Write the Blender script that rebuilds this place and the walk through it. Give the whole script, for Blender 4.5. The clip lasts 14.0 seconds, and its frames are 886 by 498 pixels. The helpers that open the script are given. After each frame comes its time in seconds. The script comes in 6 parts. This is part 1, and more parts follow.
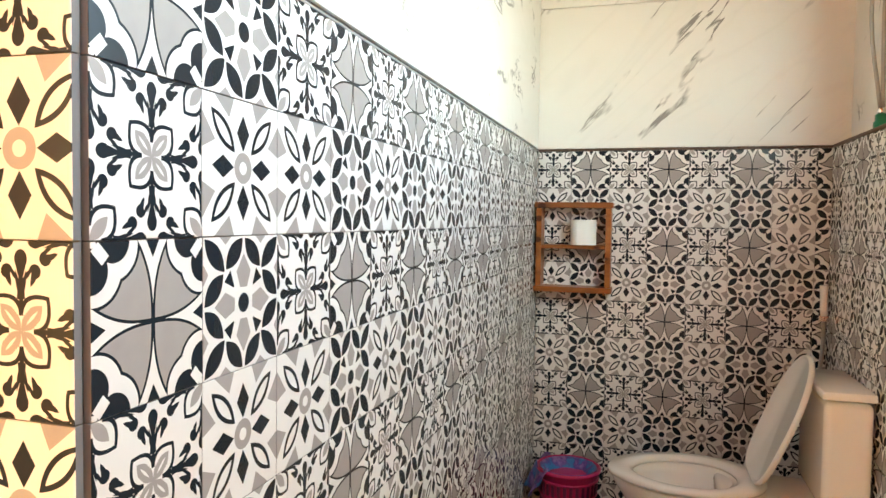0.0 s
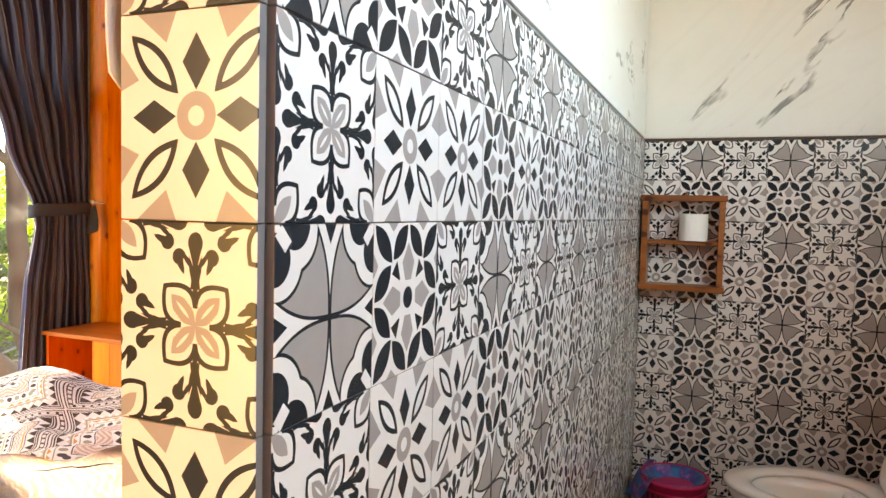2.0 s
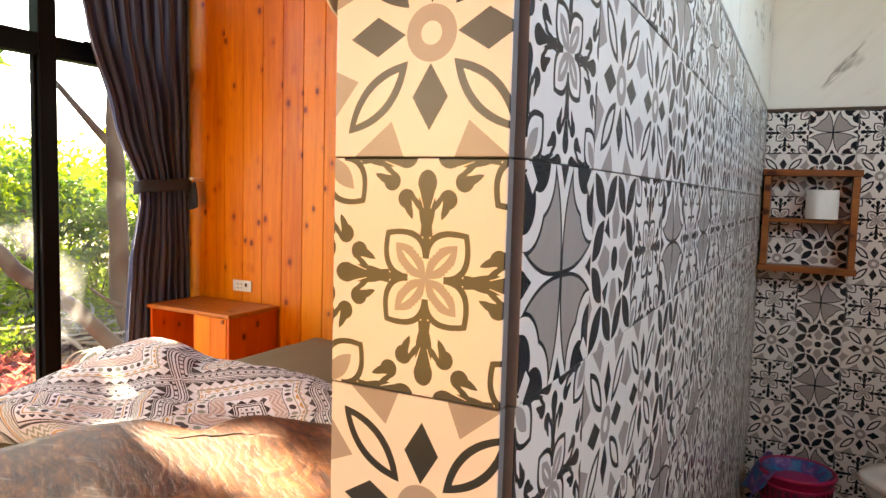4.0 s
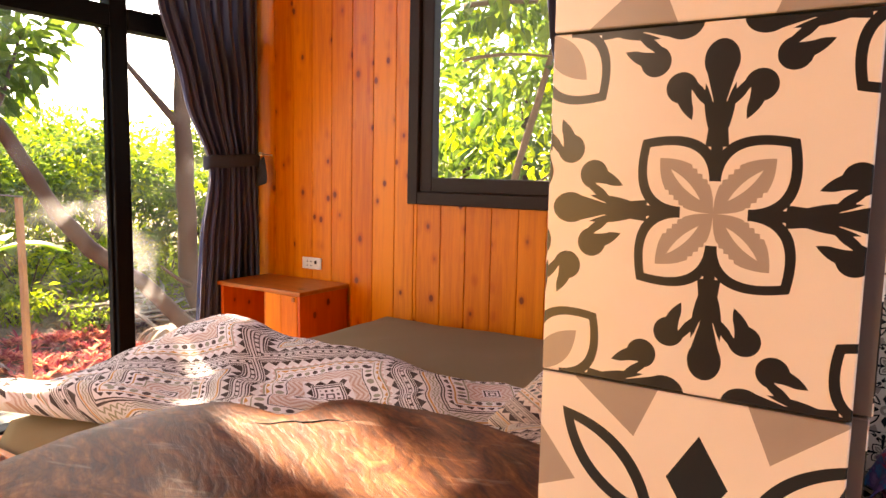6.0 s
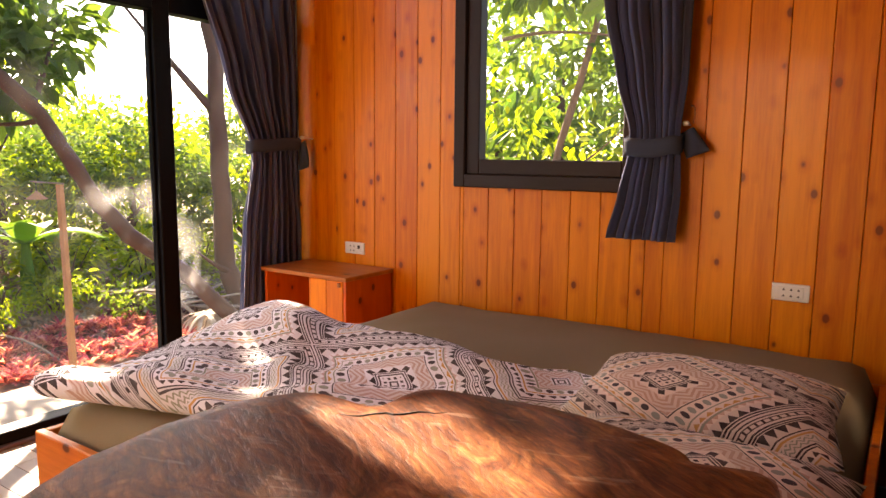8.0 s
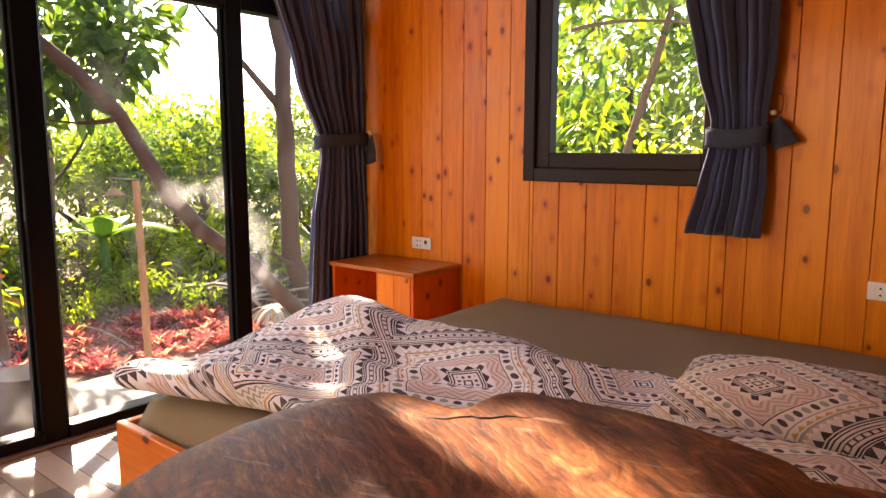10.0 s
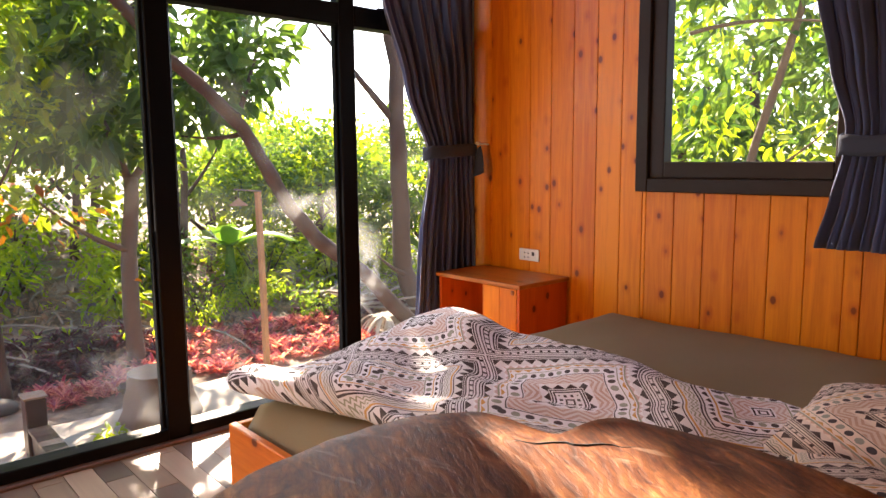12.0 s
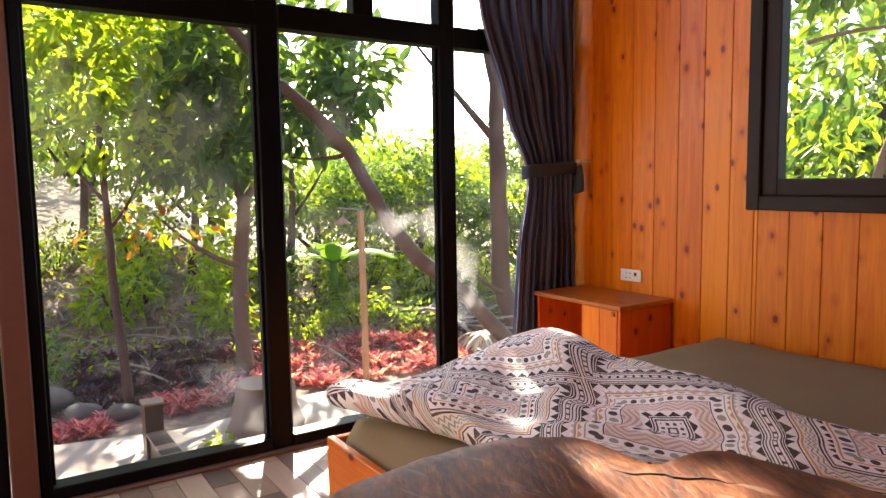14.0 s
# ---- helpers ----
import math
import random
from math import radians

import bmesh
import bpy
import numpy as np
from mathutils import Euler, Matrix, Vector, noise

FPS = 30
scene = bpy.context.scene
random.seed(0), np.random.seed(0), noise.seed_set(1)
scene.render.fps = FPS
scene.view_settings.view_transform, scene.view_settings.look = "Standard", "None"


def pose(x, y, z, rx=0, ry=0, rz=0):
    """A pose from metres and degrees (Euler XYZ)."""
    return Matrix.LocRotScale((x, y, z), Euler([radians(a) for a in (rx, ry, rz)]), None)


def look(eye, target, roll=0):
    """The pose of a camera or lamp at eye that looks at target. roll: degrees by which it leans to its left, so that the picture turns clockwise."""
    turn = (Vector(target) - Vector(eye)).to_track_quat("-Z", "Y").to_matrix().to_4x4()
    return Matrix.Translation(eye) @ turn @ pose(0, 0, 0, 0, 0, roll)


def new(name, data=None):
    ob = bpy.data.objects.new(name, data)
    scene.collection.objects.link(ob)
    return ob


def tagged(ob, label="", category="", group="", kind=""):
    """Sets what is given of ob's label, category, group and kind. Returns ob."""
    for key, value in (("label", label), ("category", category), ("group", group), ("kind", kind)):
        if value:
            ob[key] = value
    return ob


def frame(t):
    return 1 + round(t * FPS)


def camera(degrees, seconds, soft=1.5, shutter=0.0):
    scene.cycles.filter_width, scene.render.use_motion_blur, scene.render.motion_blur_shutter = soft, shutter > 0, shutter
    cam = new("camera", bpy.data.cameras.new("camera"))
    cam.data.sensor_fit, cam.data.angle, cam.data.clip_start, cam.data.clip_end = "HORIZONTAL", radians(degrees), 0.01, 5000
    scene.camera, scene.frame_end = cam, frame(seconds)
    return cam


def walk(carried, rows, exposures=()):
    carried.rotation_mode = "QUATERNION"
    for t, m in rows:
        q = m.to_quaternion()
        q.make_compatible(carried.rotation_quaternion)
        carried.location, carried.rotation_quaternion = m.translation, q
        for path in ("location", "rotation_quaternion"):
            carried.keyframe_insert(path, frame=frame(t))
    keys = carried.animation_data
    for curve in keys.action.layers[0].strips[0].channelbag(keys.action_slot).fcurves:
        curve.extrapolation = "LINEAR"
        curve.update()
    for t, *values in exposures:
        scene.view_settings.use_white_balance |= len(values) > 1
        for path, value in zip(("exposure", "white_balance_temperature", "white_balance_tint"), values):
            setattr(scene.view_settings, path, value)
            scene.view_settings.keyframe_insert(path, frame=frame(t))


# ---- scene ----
import functools

PATH = [
    (0, (-0.036, 0.057, 1.243), (-0.596, 1.975, 1.154), 0.8),
    (0.5, (-0.069, 0.07, 1.241), (-0.67, 1.976, 1.149), 1.0),
    (1, (-0.105, 0.087, 1.237), (-0.752, 1.977, 1.144), 1.0),
    (1.5, (-0.143, 0.1, 1.235), (-0.836, 1.973, 1.134), 1.2),
    (2, (-0.181, 0.112, 1.232), (-0.92, 1.967, 1.123), 1.4),
    (2.5, (-0.217, 0.118, 1.227), (-1.003, 1.953, 1.107), 1.5),
    (3, (-0.252, 0.12, 1.217), (-1.085, 1.934, 1.085), 1.5),
    (3.5, (-0.286, 0.124, 1.209), (-1.163, 1.915, 1.063), 1.6),
    (4, (-0.321, 0.131, 1.199), (-1.241, 1.899, 1.037), 1.6),
    (4.2, (-0.337, 0.1355, 1.1935), (-1.275, 1.894, 1.025), 1.6),
    (6.5, (-0.507, 0.2265, 1.1550), (-1.5803, 1.8985, 0.9207), 0.95),
    (7, (-0.540, 0.2210, 1.1525), (-1.6235, 1.8833, 0.9040), 0.7),
    (9.5, (-0.657, 0.212, 1.139), (-1.85, 1.791, 0.858), 0.3),
    (10, (-0.662, 0.229, 1.14), (-1.907, 1.77, 0.861), 0.1),
    (10.5, (-0.663, 0.243, 1.142), (-1.966, 1.735, 0.867), 0.0),
    (11, (-0.663, 0.256, 1.142), (-2.027, 1.694, 0.873), -0.2),
    (11.5, (-0.661, 0.265, 1.144), (-2.085, 1.644, 0.884), -0.4),
    (12, (-0.661, 0.269, 1.146), (-2.141, 1.59, 0.895), -0.5),
    (12.5, (-0.659, 0.275, 1.146), (-2.191, 1.537, 0.907), -0.5),
    (13, (-0.658, 0.279, 1.147), (-2.237, 1.485, 0.922), -0.7),
    (13.5, (-0.660, 0.283, 1.146), (-2.281, 1.434, 0.936), -0.9),
    (14, (-0.662, 0.283, 1.146), (-2.321, 1.382, 0.951), -0.9),
]
EXPOSURES = [(0, 4.20, 7900, 3), (2, 3.88, 7600, 6), (4, 3.34, 7300, 9), (6.4, 3.00, 7800, 24), (7, 2.89, 7700, 25), (9.5, 2.86, 7200, 22), (14, 2.75, 6400, 15)]
cam = camera(64.9, 14.0)
walk(cam, [(t, look(eye, aim, roll)) for t, eye, aim, roll in PATH], EXPOSURES)

# ---------------------------------------------------------------- light
SOUTH_Y, GLASS_X = -1.9, -3.42       # unseen south wall, glazed wall
SUN_YAW, SUN_UP = 68.4, 35.0          # degrees: heading left of +y, height
sun_dir = Vector((-math.sin(radians(SUN_YAW)) * math.cos(radians(SUN_UP)),
                  math.cos(radians(SUN_YAW)) * math.cos(radians(SUN_UP)), math.sin(radians(SUN_UP))))
world = bpy.data.worlds.new("sky")
scene.world = world
world.use_nodes = True
wn = world.node_tree.nodes
sky = wn.new("ShaderNodeTexSky")
sky.sky_type = "NISHITA"
sky.sun_disc = False
sky.sun_elevation = radians(SUN_UP)
sky.sun_rotation = math.atan2(sun_dir.x, sun_dir.y)
world.node_tree.links.new(sky.outputs[0], wn["Background"].inputs["Color"])
wn["Background"].inputs["Strength"].default_value = 0.145
sun = new("sun", bpy.data.lights.new("sun", "SUN"))
sun.data.energy, sun.data.angle, sun.data.color = 5.0, radians(0.6), (1.0, 0.86, 0.66)
sun.matrix_world = look(sun_dir * 30, (0, 0, 0))


def area_light(name, eye, target, w, h, watts, color):
    lamp = new(name, bpy.data.lights.new(name, "AREA"))
    lamp.data.shape, lamp.data.size, lamp.data.size_y = "RECTANGLE", w, h
    lamp.data.energy, lamp.data.color = watts, color
    lamp.matrix_world = look(eye, target)
    return lamp


# added area lamps: bathroom and south openings are unseen, the bedroom glass is real
# fill for the bathroom, outside an opening that is made up
area_light("bathroom_fill", (1.35, 0.50, 2.55), (0.3, 2.6, 0.7), 1.3, 1.0, 2.6, (0.87, 1.0, 0.82))
area_light("glass_wall_daylight", (GLASS_X + 0.035, 1.4, 1.25), (0, 1.4, 1.0), 2.8, 2.2, 3.0, (1.0, 0.92, 0.78))
# orange fill added to warm the partition end and the pine wall
area_light("warm_south_fill", (-1.9, SOUTH_Y - 0.02, 1.2), (-1.2, 2.0, 1.0), 1.05, 1.9, 6.2, (1.0, 0.52, 0.08))

# ---------------------------------------------------------------- plan
FLOOR, CEIL = 0.04, 2.75
WALL_Y = 2.93                     # pine wall and bathroom back wall
PART_L, PART_R, PART_Y = -0.600, -0.470, 0.508   # tiled partition
EAST_T, EAST_X = 0.615, 0.68      # bathroom right wall: tiled ledge, wall above it
CAP, CELL = 1.52, 0.15            # top of the patterned tiles, one tile
GROUND = -0.30


# ---------------------------------------------------------------- node helpers
class Ex:
    """A value in a node tree, with arithmetic."""
    def __init__(self, nt, s):
        self.nt, self.s = nt, s

    def do(self, op, *others, clamp=False):
        node = self.nt.nodes.new("ShaderNodeMath")
        node.operation, node.use_clamp = op, clamp
        for i, v in enumerate((self, *others)):
            if isinstance(v, Ex):
                self.nt.links.new(v.s, node.inputs[i])
            else:
                node.inputs[i].default_value = v
        return Ex(self.nt, node.outputs[0])

    def __add__(self, o): return self.do("ADD", o)
    def __radd__(self, o): return self.do("ADD", o)
    def __sub__(self, o): return self.do("SUBTRACT", o)
    def __rsub__(self, o): return self.do("MULTIPLY", -1.0).do("ADD", o)
    def __mul__(self, o): return self.do("MULTIPLY", o)
    def __rmul__(self, o): return self.do("MULTIPLY", o)
    def __truediv__(self, o): return self.do("DIVIDE", o)
    def abs(self): return self.do("ABSOLUTE")
    def max(self, o): return self.do("MAXIMUM", o)
    def min(self, o): return self.do("MINIMUM", o)
    def gt(self, o): return self.do("GREATER_THAN", o)
    def lt(self, o): return self.do("LESS_THAN", o)
    def pow(self, o): return self.do("POWER", o)
    def wrap(self, lo, hi): return self.do("WRAP", hi, lo)
    def tri(self, size): return self.do("PINGPONG", size)
    def floor(self): return self.do("FLOOR")
    def sin(self): return self.do("SINE")


def hyp(a, b):
    return (a * a + b * b).pow(0.5)


def rng(v, lo, hi):
    return v.gt(lo) * v.lt(hi)


class Mat:
    """A procedural material under construction."""
    def __init__(self, name, rough=0.5, metal=0.0, coat=0.0, spec=0.5):
        self.m = bpy.data.materials.new(name)
        self.m.use_nodes = True
        self.nt = self.m.node_tree
        self.b = self.nt.nodes["Principled BSDF"]
        self.b.inputs["Roughness"].default_value = rough
        self.b.inputs["Metallic"].default_value = metal
        self.b.inputs["Coat Weight"].default_value = coat
        self.b.inputs["Coat Roughness"].default_value = 0.12
        self.b.inputs["Specular IOR Level"].default_value = spec

    def node(self, kind, **props):
        n = self.nt.nodes.new(kind)
        for k, v in props.items():
            n.inputs[k].default_value = v
        return n

    def link(self, a, b):
        self.nt.links.new(a.s if isinstance(a, Ex) else a, b)

    def coords(self, scale=(1, 1, 1), rot=(0, 0, 0), jitter=0.0, shift=(0, 0, 0)):
        tc = self.nt.nodes.new("ShaderNodeTexCoord")
        mp = self.nt.nodes.new("ShaderNodeMapping")
        mp.inputs["Scale"].default_value = scale
        mp.inputs["Location"].default_value = shift
        src = tc.outputs["Object"]
        if any(rot):
            first = self.nt.nodes.new("ShaderNodeMapping")
            first.inputs["Rotation"].default_value = [radians(a) for a in rot]
            self.link(src, first.inputs["Vector"])
            src = first.outputs[0]
        self.link(src, mp.inputs["Vector"])
        if jitter:
            info = self.nt.nodes.new("ShaderNodeObjectInfo")
            c = self.nt.nodes.new("ShaderNodeVectorMath")
            c.operation = "ADD"
            sc = Ex(self.nt, info.outputs["Random"]) * jitter
            self.link(mp.outputs[0], c.inputs[0])
            self.link(sc, c.inputs[1])
            return c.outputs[0]
        return mp.outputs[0]

    def xyz(self, vec):
        n = self.nt.nodes.new("ShaderNodeSeparateXYZ")
        self.link(vec, n.inputs[0])
        return [Ex(self.nt, o) for o in n.outputs]

    def random(self):
        return Ex(self.nt, self.nt.nodes.new("ShaderNodeObjectInfo").outputs["Random"])

    def island(self):
        return Ex(self.nt, self.nt.nodes.new("ShaderNodeNewGeometry").outputs["Random Per Island"])

    def noise(self, vec, scale, detail=4.0, rough=0.55, distort=0.0):
        n = self.node("ShaderNodeTexNoise", Scale=scale, Detail=detail, Roughness=rough, Distortion=distort)
        self.link(vec, n.inputs["Vector"])
        return Ex(self.nt, n.outputs[0])

    def voronoi(self, vec, scale, rand=1.0):
        n = self.node("ShaderNodeTexVoronoi", Scale=scale, Randomness=rand)
        self.link(vec, n.inputs["Vector"])
        return Ex(self.nt, n.outputs["Distance"])

    def ramp(self, fac, stops):
        n = self.nt.nodes.new("ShaderNodeValToRGB")
        while len(n.color_ramp.elements) < len(stops):
            n.color_ramp.elements.new(0.5)
        for e, (p, c) in zip(n.color_ramp.elements, stops):
            e.position, e.color = p, (*c, 1)
        self.link(fac, n.inputs[0])
        return n.outputs[0]

    def mix(self, fac, a, b, mode="MIX"):
        n = self.nt.nodes.new("ShaderNodeMix")
        n.data_type, n.blend_type = "RGBA", mode
        for v, i in ((fac, 0), (a, 6), (b, 7)):
            if isinstance(v, (Ex, bpy.types.NodeSocket)):
                self.link(v, n.inputs[i])
            elif i:
                n.inputs[i].default_value = (*v, 1)
            else:
                n.inputs[i].default_value = v
        return n.outputs[2]

    def color(self, c):
        if isinstance(c, (Ex, bpy.types.NodeSocket)):
            self.link(c, self.b.inputs["Base Color"])
        else:
            self.b.inputs["Base Color"].default_value = (*c, 1)
        return self

    def bump(self, h, strength=0.3, dist=0.002):
        n = self.node("ShaderNodeBump", Strength=strength, Distance=dist)
        self.link(h, n.inputs["Height"])
        self.link(n.outputs[0], self.b.inputs["Normal"])
        return self

    def rough(self, fac, lo, hi):
        self.link(fac * (hi - lo) + lo, self.b.inputs["Roughness"])
        return self


def simple(name, c, rough=0.5, metal=0.0, vary=0.12, scale=30, bump=0.15, coat=0.0, spec=0.5):
    """A plain surface with fine grain and broad stains."""
    k = Mat(name, rough, metal, coat, spec)
    v = k.coords(jitter=7.0)
    fine, broad = k.noise(v, scale, 5), k.noise(v, scale / 9, 3)
    f = fine * 0.5 + broad * 0.5
    k.color(k.mix(f, [x * (1 - vary) for x in c], [min(1, x * (1 + vary)) for x in c]))
    k.rough(broad, max(0.05, rough - 0.08), min(1, rough + 0.08))
    return k.bump(fine, bump, 0.001).m


# ---------------------------------------------------------------- materials
WHITE, GREY, INK = (0.76, 0.75, 0.735), (0.34, 0.315, 0.305), (0.012, 0.018, 0.026)


def leaf_shape(a, b, p0, p1, w):
    """Inside of a pointed leaf from p0 to p1 with half width w, as 0 or 1."""
    dx, dy = p1[0] - p0[0], p1[1] - p0[1]
    n = math.hypot(dx, dy)
    t = ((a - p0[0]) * dx + (b - p0[1]) * dy) * (1 / n / n)
    d = ((a - p0[0]) * dy - (b - p0[1]) * dx).abs() * (1 / n)
    return d.lt(t * (1 - t) * (4 * w))


def disc(a, b, ca, cb, r):
    return hyp(a - ca, b - cb).lt(r)


def tile_material(kind):
    k = Mat("patterned_tile_" + kind, 0.22, coat=0.04, spec=0.28)
    v = k.coords()
    x, _, z = k.xyz(v)
    u, w = (x * (2 / CELL)).abs(), (z * (2 / CELL)).abs()
    a, b = u.max(w), u.min(w)
    p, q = (a + b) * 0.7071, (a - b) * 0.7071
    if kind == "clover":
        f = (b - a.pow(2.6) * 0.27).min(hyp(a - 0.95, b - 0.68) - 0.42)
        grey = f.gt(0.035)
        ink = rng(f, -0.005, 0.035).max(disc(a, b, 1.0, 0.66, 0.26)).max(b.lt((a - 0.78) * 0.55))
        ink = ink * (1 - q.lt(0.075) * p.gt(1.1) * p.lt(1.33))
    elif kind == "scroll":
        def spray(al, si):
            """One flower and its fleur-de-lis arm, along al."""
            far = hyp(al, si).gt(0.195)
            ring = leaf_shape(al, si, (0.0, 0.0), (0.388, 0.388), 0.215) * (1 - leaf_shape(al, si, (0.04, 0.04), (0.347, 0.347), 0.160)) * far
            stem = al.gt(0.17) * al.lt(0.62) * si.lt(0.030 + rng(al, 0.35, 0.62) * (0.62 - al) * 0.11)
            bulb = hyp((al - 0.795) * 0.82, si).lt(0.088).max(rng(al, 0.55, 0.80) * si.lt(0.022 + (al - 0.55).max(0) * 0.27)).min(si.lt(0.088))
            curl = leaf_shape(al, si, (0.36, 0.015), (0.68, 0.075), 0.024).max(leaf_shape(al, si, (0.54, 0.03), (0.72, 0.17), 0.026)).max(disc(al, si, 0.660, 0.195, 0.082)).max(leaf_shape(al, si, (0.70, 0.225), (0.49, 0.135), 0.036))
            return ring.max(stem).max(bulb).max(curl * (1 - leaf_shape(al, si, (0.47, 0.085), (0.65, 0.145), 0.018)))

        ink = spray(a, b).max(spray(1 - b, 1 - a))
        jag = (p * 26).tri(0.5) * 0.03
        grey = leaf_shape(a, b, (0.0, 0.0), (0.29, 0.29), 0.105) * q.lt(0.10 - jag)
        grey = grey.max(leaf_shape(1 - b, 1 - a, (0.0, 0.0), (0.27, 0.27), 0.085))
        grey = grey * (1 - leaf_shape(a, b, (0.07, 0.07), (0.23, 0.23), 0.018))
    elif kind == "star":
        petal = leaf_shape(a, b, (0.19, 0.21), (0.80, 0.82), 0.165)
        core = leaf_shape(a, b, (0.27, 0.29), (0.73, 0.75), 0.095)
        ink = (b * (1 / 0.165) + (a - 0.51).abs() * (1 / 0.27)).lt(1).max(petal * (1 - core))
        grey = rng(hyp(u, w), 0.095, 0.23)
        spike = b.gt(0.36 - (a - 0.7) * 0.42) * b.lt(0.36 + (a - 0.7) * 1.25) * a.gt(0.7)
        grey = grey.max(spike * (1 - petal))
        ink = ink * (1 - hyp(u, w).lt(0.235))
    else:
        kite = rng(a, 0.235, 0.48) * b.lt((a - 0.22) * 0.42 + 0.085)
        kite = kite.max(rng(a, 0.47, 0.74) * b.lt((0.74 - a) * 0.72))
        ink = hyp(u, w).lt(0.145)
        ink = ink.max(rng(p, 0.36, 0.6) * q.lt((p - 0.33) * 0.42))
        ink = ink.max(leaf_shape(a, b, (0.49, 0.49), (0.97, 0.97), 0.145))
        ink = ink.max(leaf_shape(a, b, (0.52, 0.46), (0.97, 0.03), 0.145))
        grey = kite.max((b - 0.47).abs().lt((a - 0.88) * 1.3))
        grey = grey * (1 - rng(p, 0.3, 0.62) * q.lt((p - 0.25) * 0.42 + 0.03))
    wear = k.noise(k.coords(jitter=11.0), 45, 4)
    base = k.mix(wear, [c * 0.94 for c in WHITE], WHITE)
    col = k.mix(grey, base, k.mix(wear, [c * 0.9 for c in GREY], [c * 1.08 for c in GREY]))
    k.color(k.mix(ink, col, INK))
    k.rough(wear, 0.16, 0.3)
    return k.bump(wear, 0.06, 0.0005).m


TILE = {n: tile_material(n) for n in ("clover", "scroll", "star", "rosette")}


def pine_material(name, light, dark, knot, gloss=0.36, coat=0.12, ax=2):
    """Varnished pine: long grain, rings and scattered knots, differing from board to board."""
    k = Mat(name, gloss, coat=coat, spec=0.3)
    s = [14, 14, 14]
    s[ax] = 0.9
    v = k.coords(tuple(s), jitter=53.0)
    grain = k.noise(v, 1.6, 6, 0.6, 0.6)
    fine = k.noise(k.coords(tuple(x * 5 for x in s), jitter=31.0), 2.0, 3)
    ks = [11, 11, 11]
    ks[ax] = 7.5
    kd = k.voronoi(k.coords(tuple(ks), jitter=17.0), 1.0)
    spot = (0.165 - kd).max(0) * 14
    spot = spot * spot * 1.3
    halo = (0.32 - kd).max(0) * 1.1
    tone = k.random()
    f = grain * 0.75 + fine * 0.25 + tone * 0.20 + halo * 0.8 - 0.19
    c = k.ramp(f, [(0.28, light), (0.70, dark)])
    c = k.mix(spot.min(1), c, knot)
    k.color(c)
    k.rough(fine, gloss - 0.08, gloss + 0.12)
    return k.bump(grain * 0.6 + fine * 0.4, 0.12, 0.001).m


PINE = pine_material("varnished_pine", (0.76, 0.235, 0.004), (0.47, 0.090, 0.002), (0.19, 0.036, 0.005))
PINE_X = pine_material("varnished_pine_level", (0.66, 0.18, 0.012), (0.46, 0.10, 0.006), (0.12, 0.025, 0.004), ax=0)
NIGHT_TOP = pine_material("brown_varnished_pine", (0.42, 0.13, 0.02), (0.24, 0.06, 0.010), (0.10, 0.02, 0.005), ax=0)
PINE_RED = pine_material("red_stained_pine", (0.60, 0.11, 0.010), (0.42, 0.06, 0.005), (0.14, 0.02, 0.005))


def slab_material():
    k = Mat("polished_slab_wood", 0.5, spec=0.13)
    v = k.coords((1, 1, 1), (0, 0, 35))
    warp = k.noise(v, 3.0, 4, 0.6, 0.8)
    rings = k.noise(k.coords((5.0, 12, 4), (0, 0, 30)), 1.4, 8, 0.7, 2.2)
    fine = k.noise(k.coords((14, 120, 30), (0, 0, 30)), 1.0, 4, 0.7)
    stain = k.noise(v, 5.5, 5, 0.65)
    c = k.ramp(rings * 0.75 + fine * 0.3 + warp * 0.3 - 0.17, [(0.32, (0.018, 0.006, 0.003)), (0.45, (0.080, 0.022, 0.007)), (0.57, (0.175, 0.058, 0.017)), (0.73, (0.36, 0.165, 0.058))])
    x, y, z = k.xyz(k.coords())
    ring = hyp(x + 1.55, y - 0.15) + warp * 0.16 + fine * 0.012
    lines = (ring * 52).tri(0.5) * 2
    c = k.mix((lines - 0.62).max(0) * 1.9 * stain, c, (0.012, 0.006, 0.004))
    c = k.mix((stain - 0.55).max(0) * 3.5, c, (0.05, 0.026, 0.018))
    scuff = (k.noise(k.coords((40, 9, 20), (0, 0, 75)), 1.0, 4) - 0.63).max(0) * 4
    c = k.mix(scuff.min(0.3), c, (0.42, 0.30, 0.22))
    k.color(c)
    k.rough(fine * 0.6 + stain * 0.4, 0.40, 0.62)
    return k.bump(rings * 0.5 + fine * 0.3 + stain * 0.4 - lines * 0.12, 0.6, 0.004).m


SLAB = slab_material()


def marble_material():
    k = Mat("white_marble_tile", 0.34)
    v = k.coords()
    band = (k.noise(k.coords((1.2, 3, 8.5), (0, 47, 0), jitter=5.0), 0.8, 5, 0.6, 0.35) - 0.5).abs()
    mask = (k.noise(k.coords((2.6, 3, 5.0), (0, 47, 0), jitter=9.0), 1.3, 3) - 0.52).max(0) * 13
    vein = (0.020 - band).max(0) * 48 * mask
    band2 = (k.noise(k.coords((1.0, 3, 5), (0, 40, 0), jitter=3.0), 0.7, 4, 0.6, 0.8) - 0.5).abs()
    soft = (0.03 - band2).max(0) * 4
    c = k.mix(k.noise(v, 3, 3), (0.69, 0.675, 0.64), (0.75, 0.74, 0.71))
    c = k.mix(soft.min(0.45), c, (0.52, 0.50, 0.47))
    k.color(k.mix(vein.min(0.85), c, (0.13, 0.12, 0.115)))
    return k.m


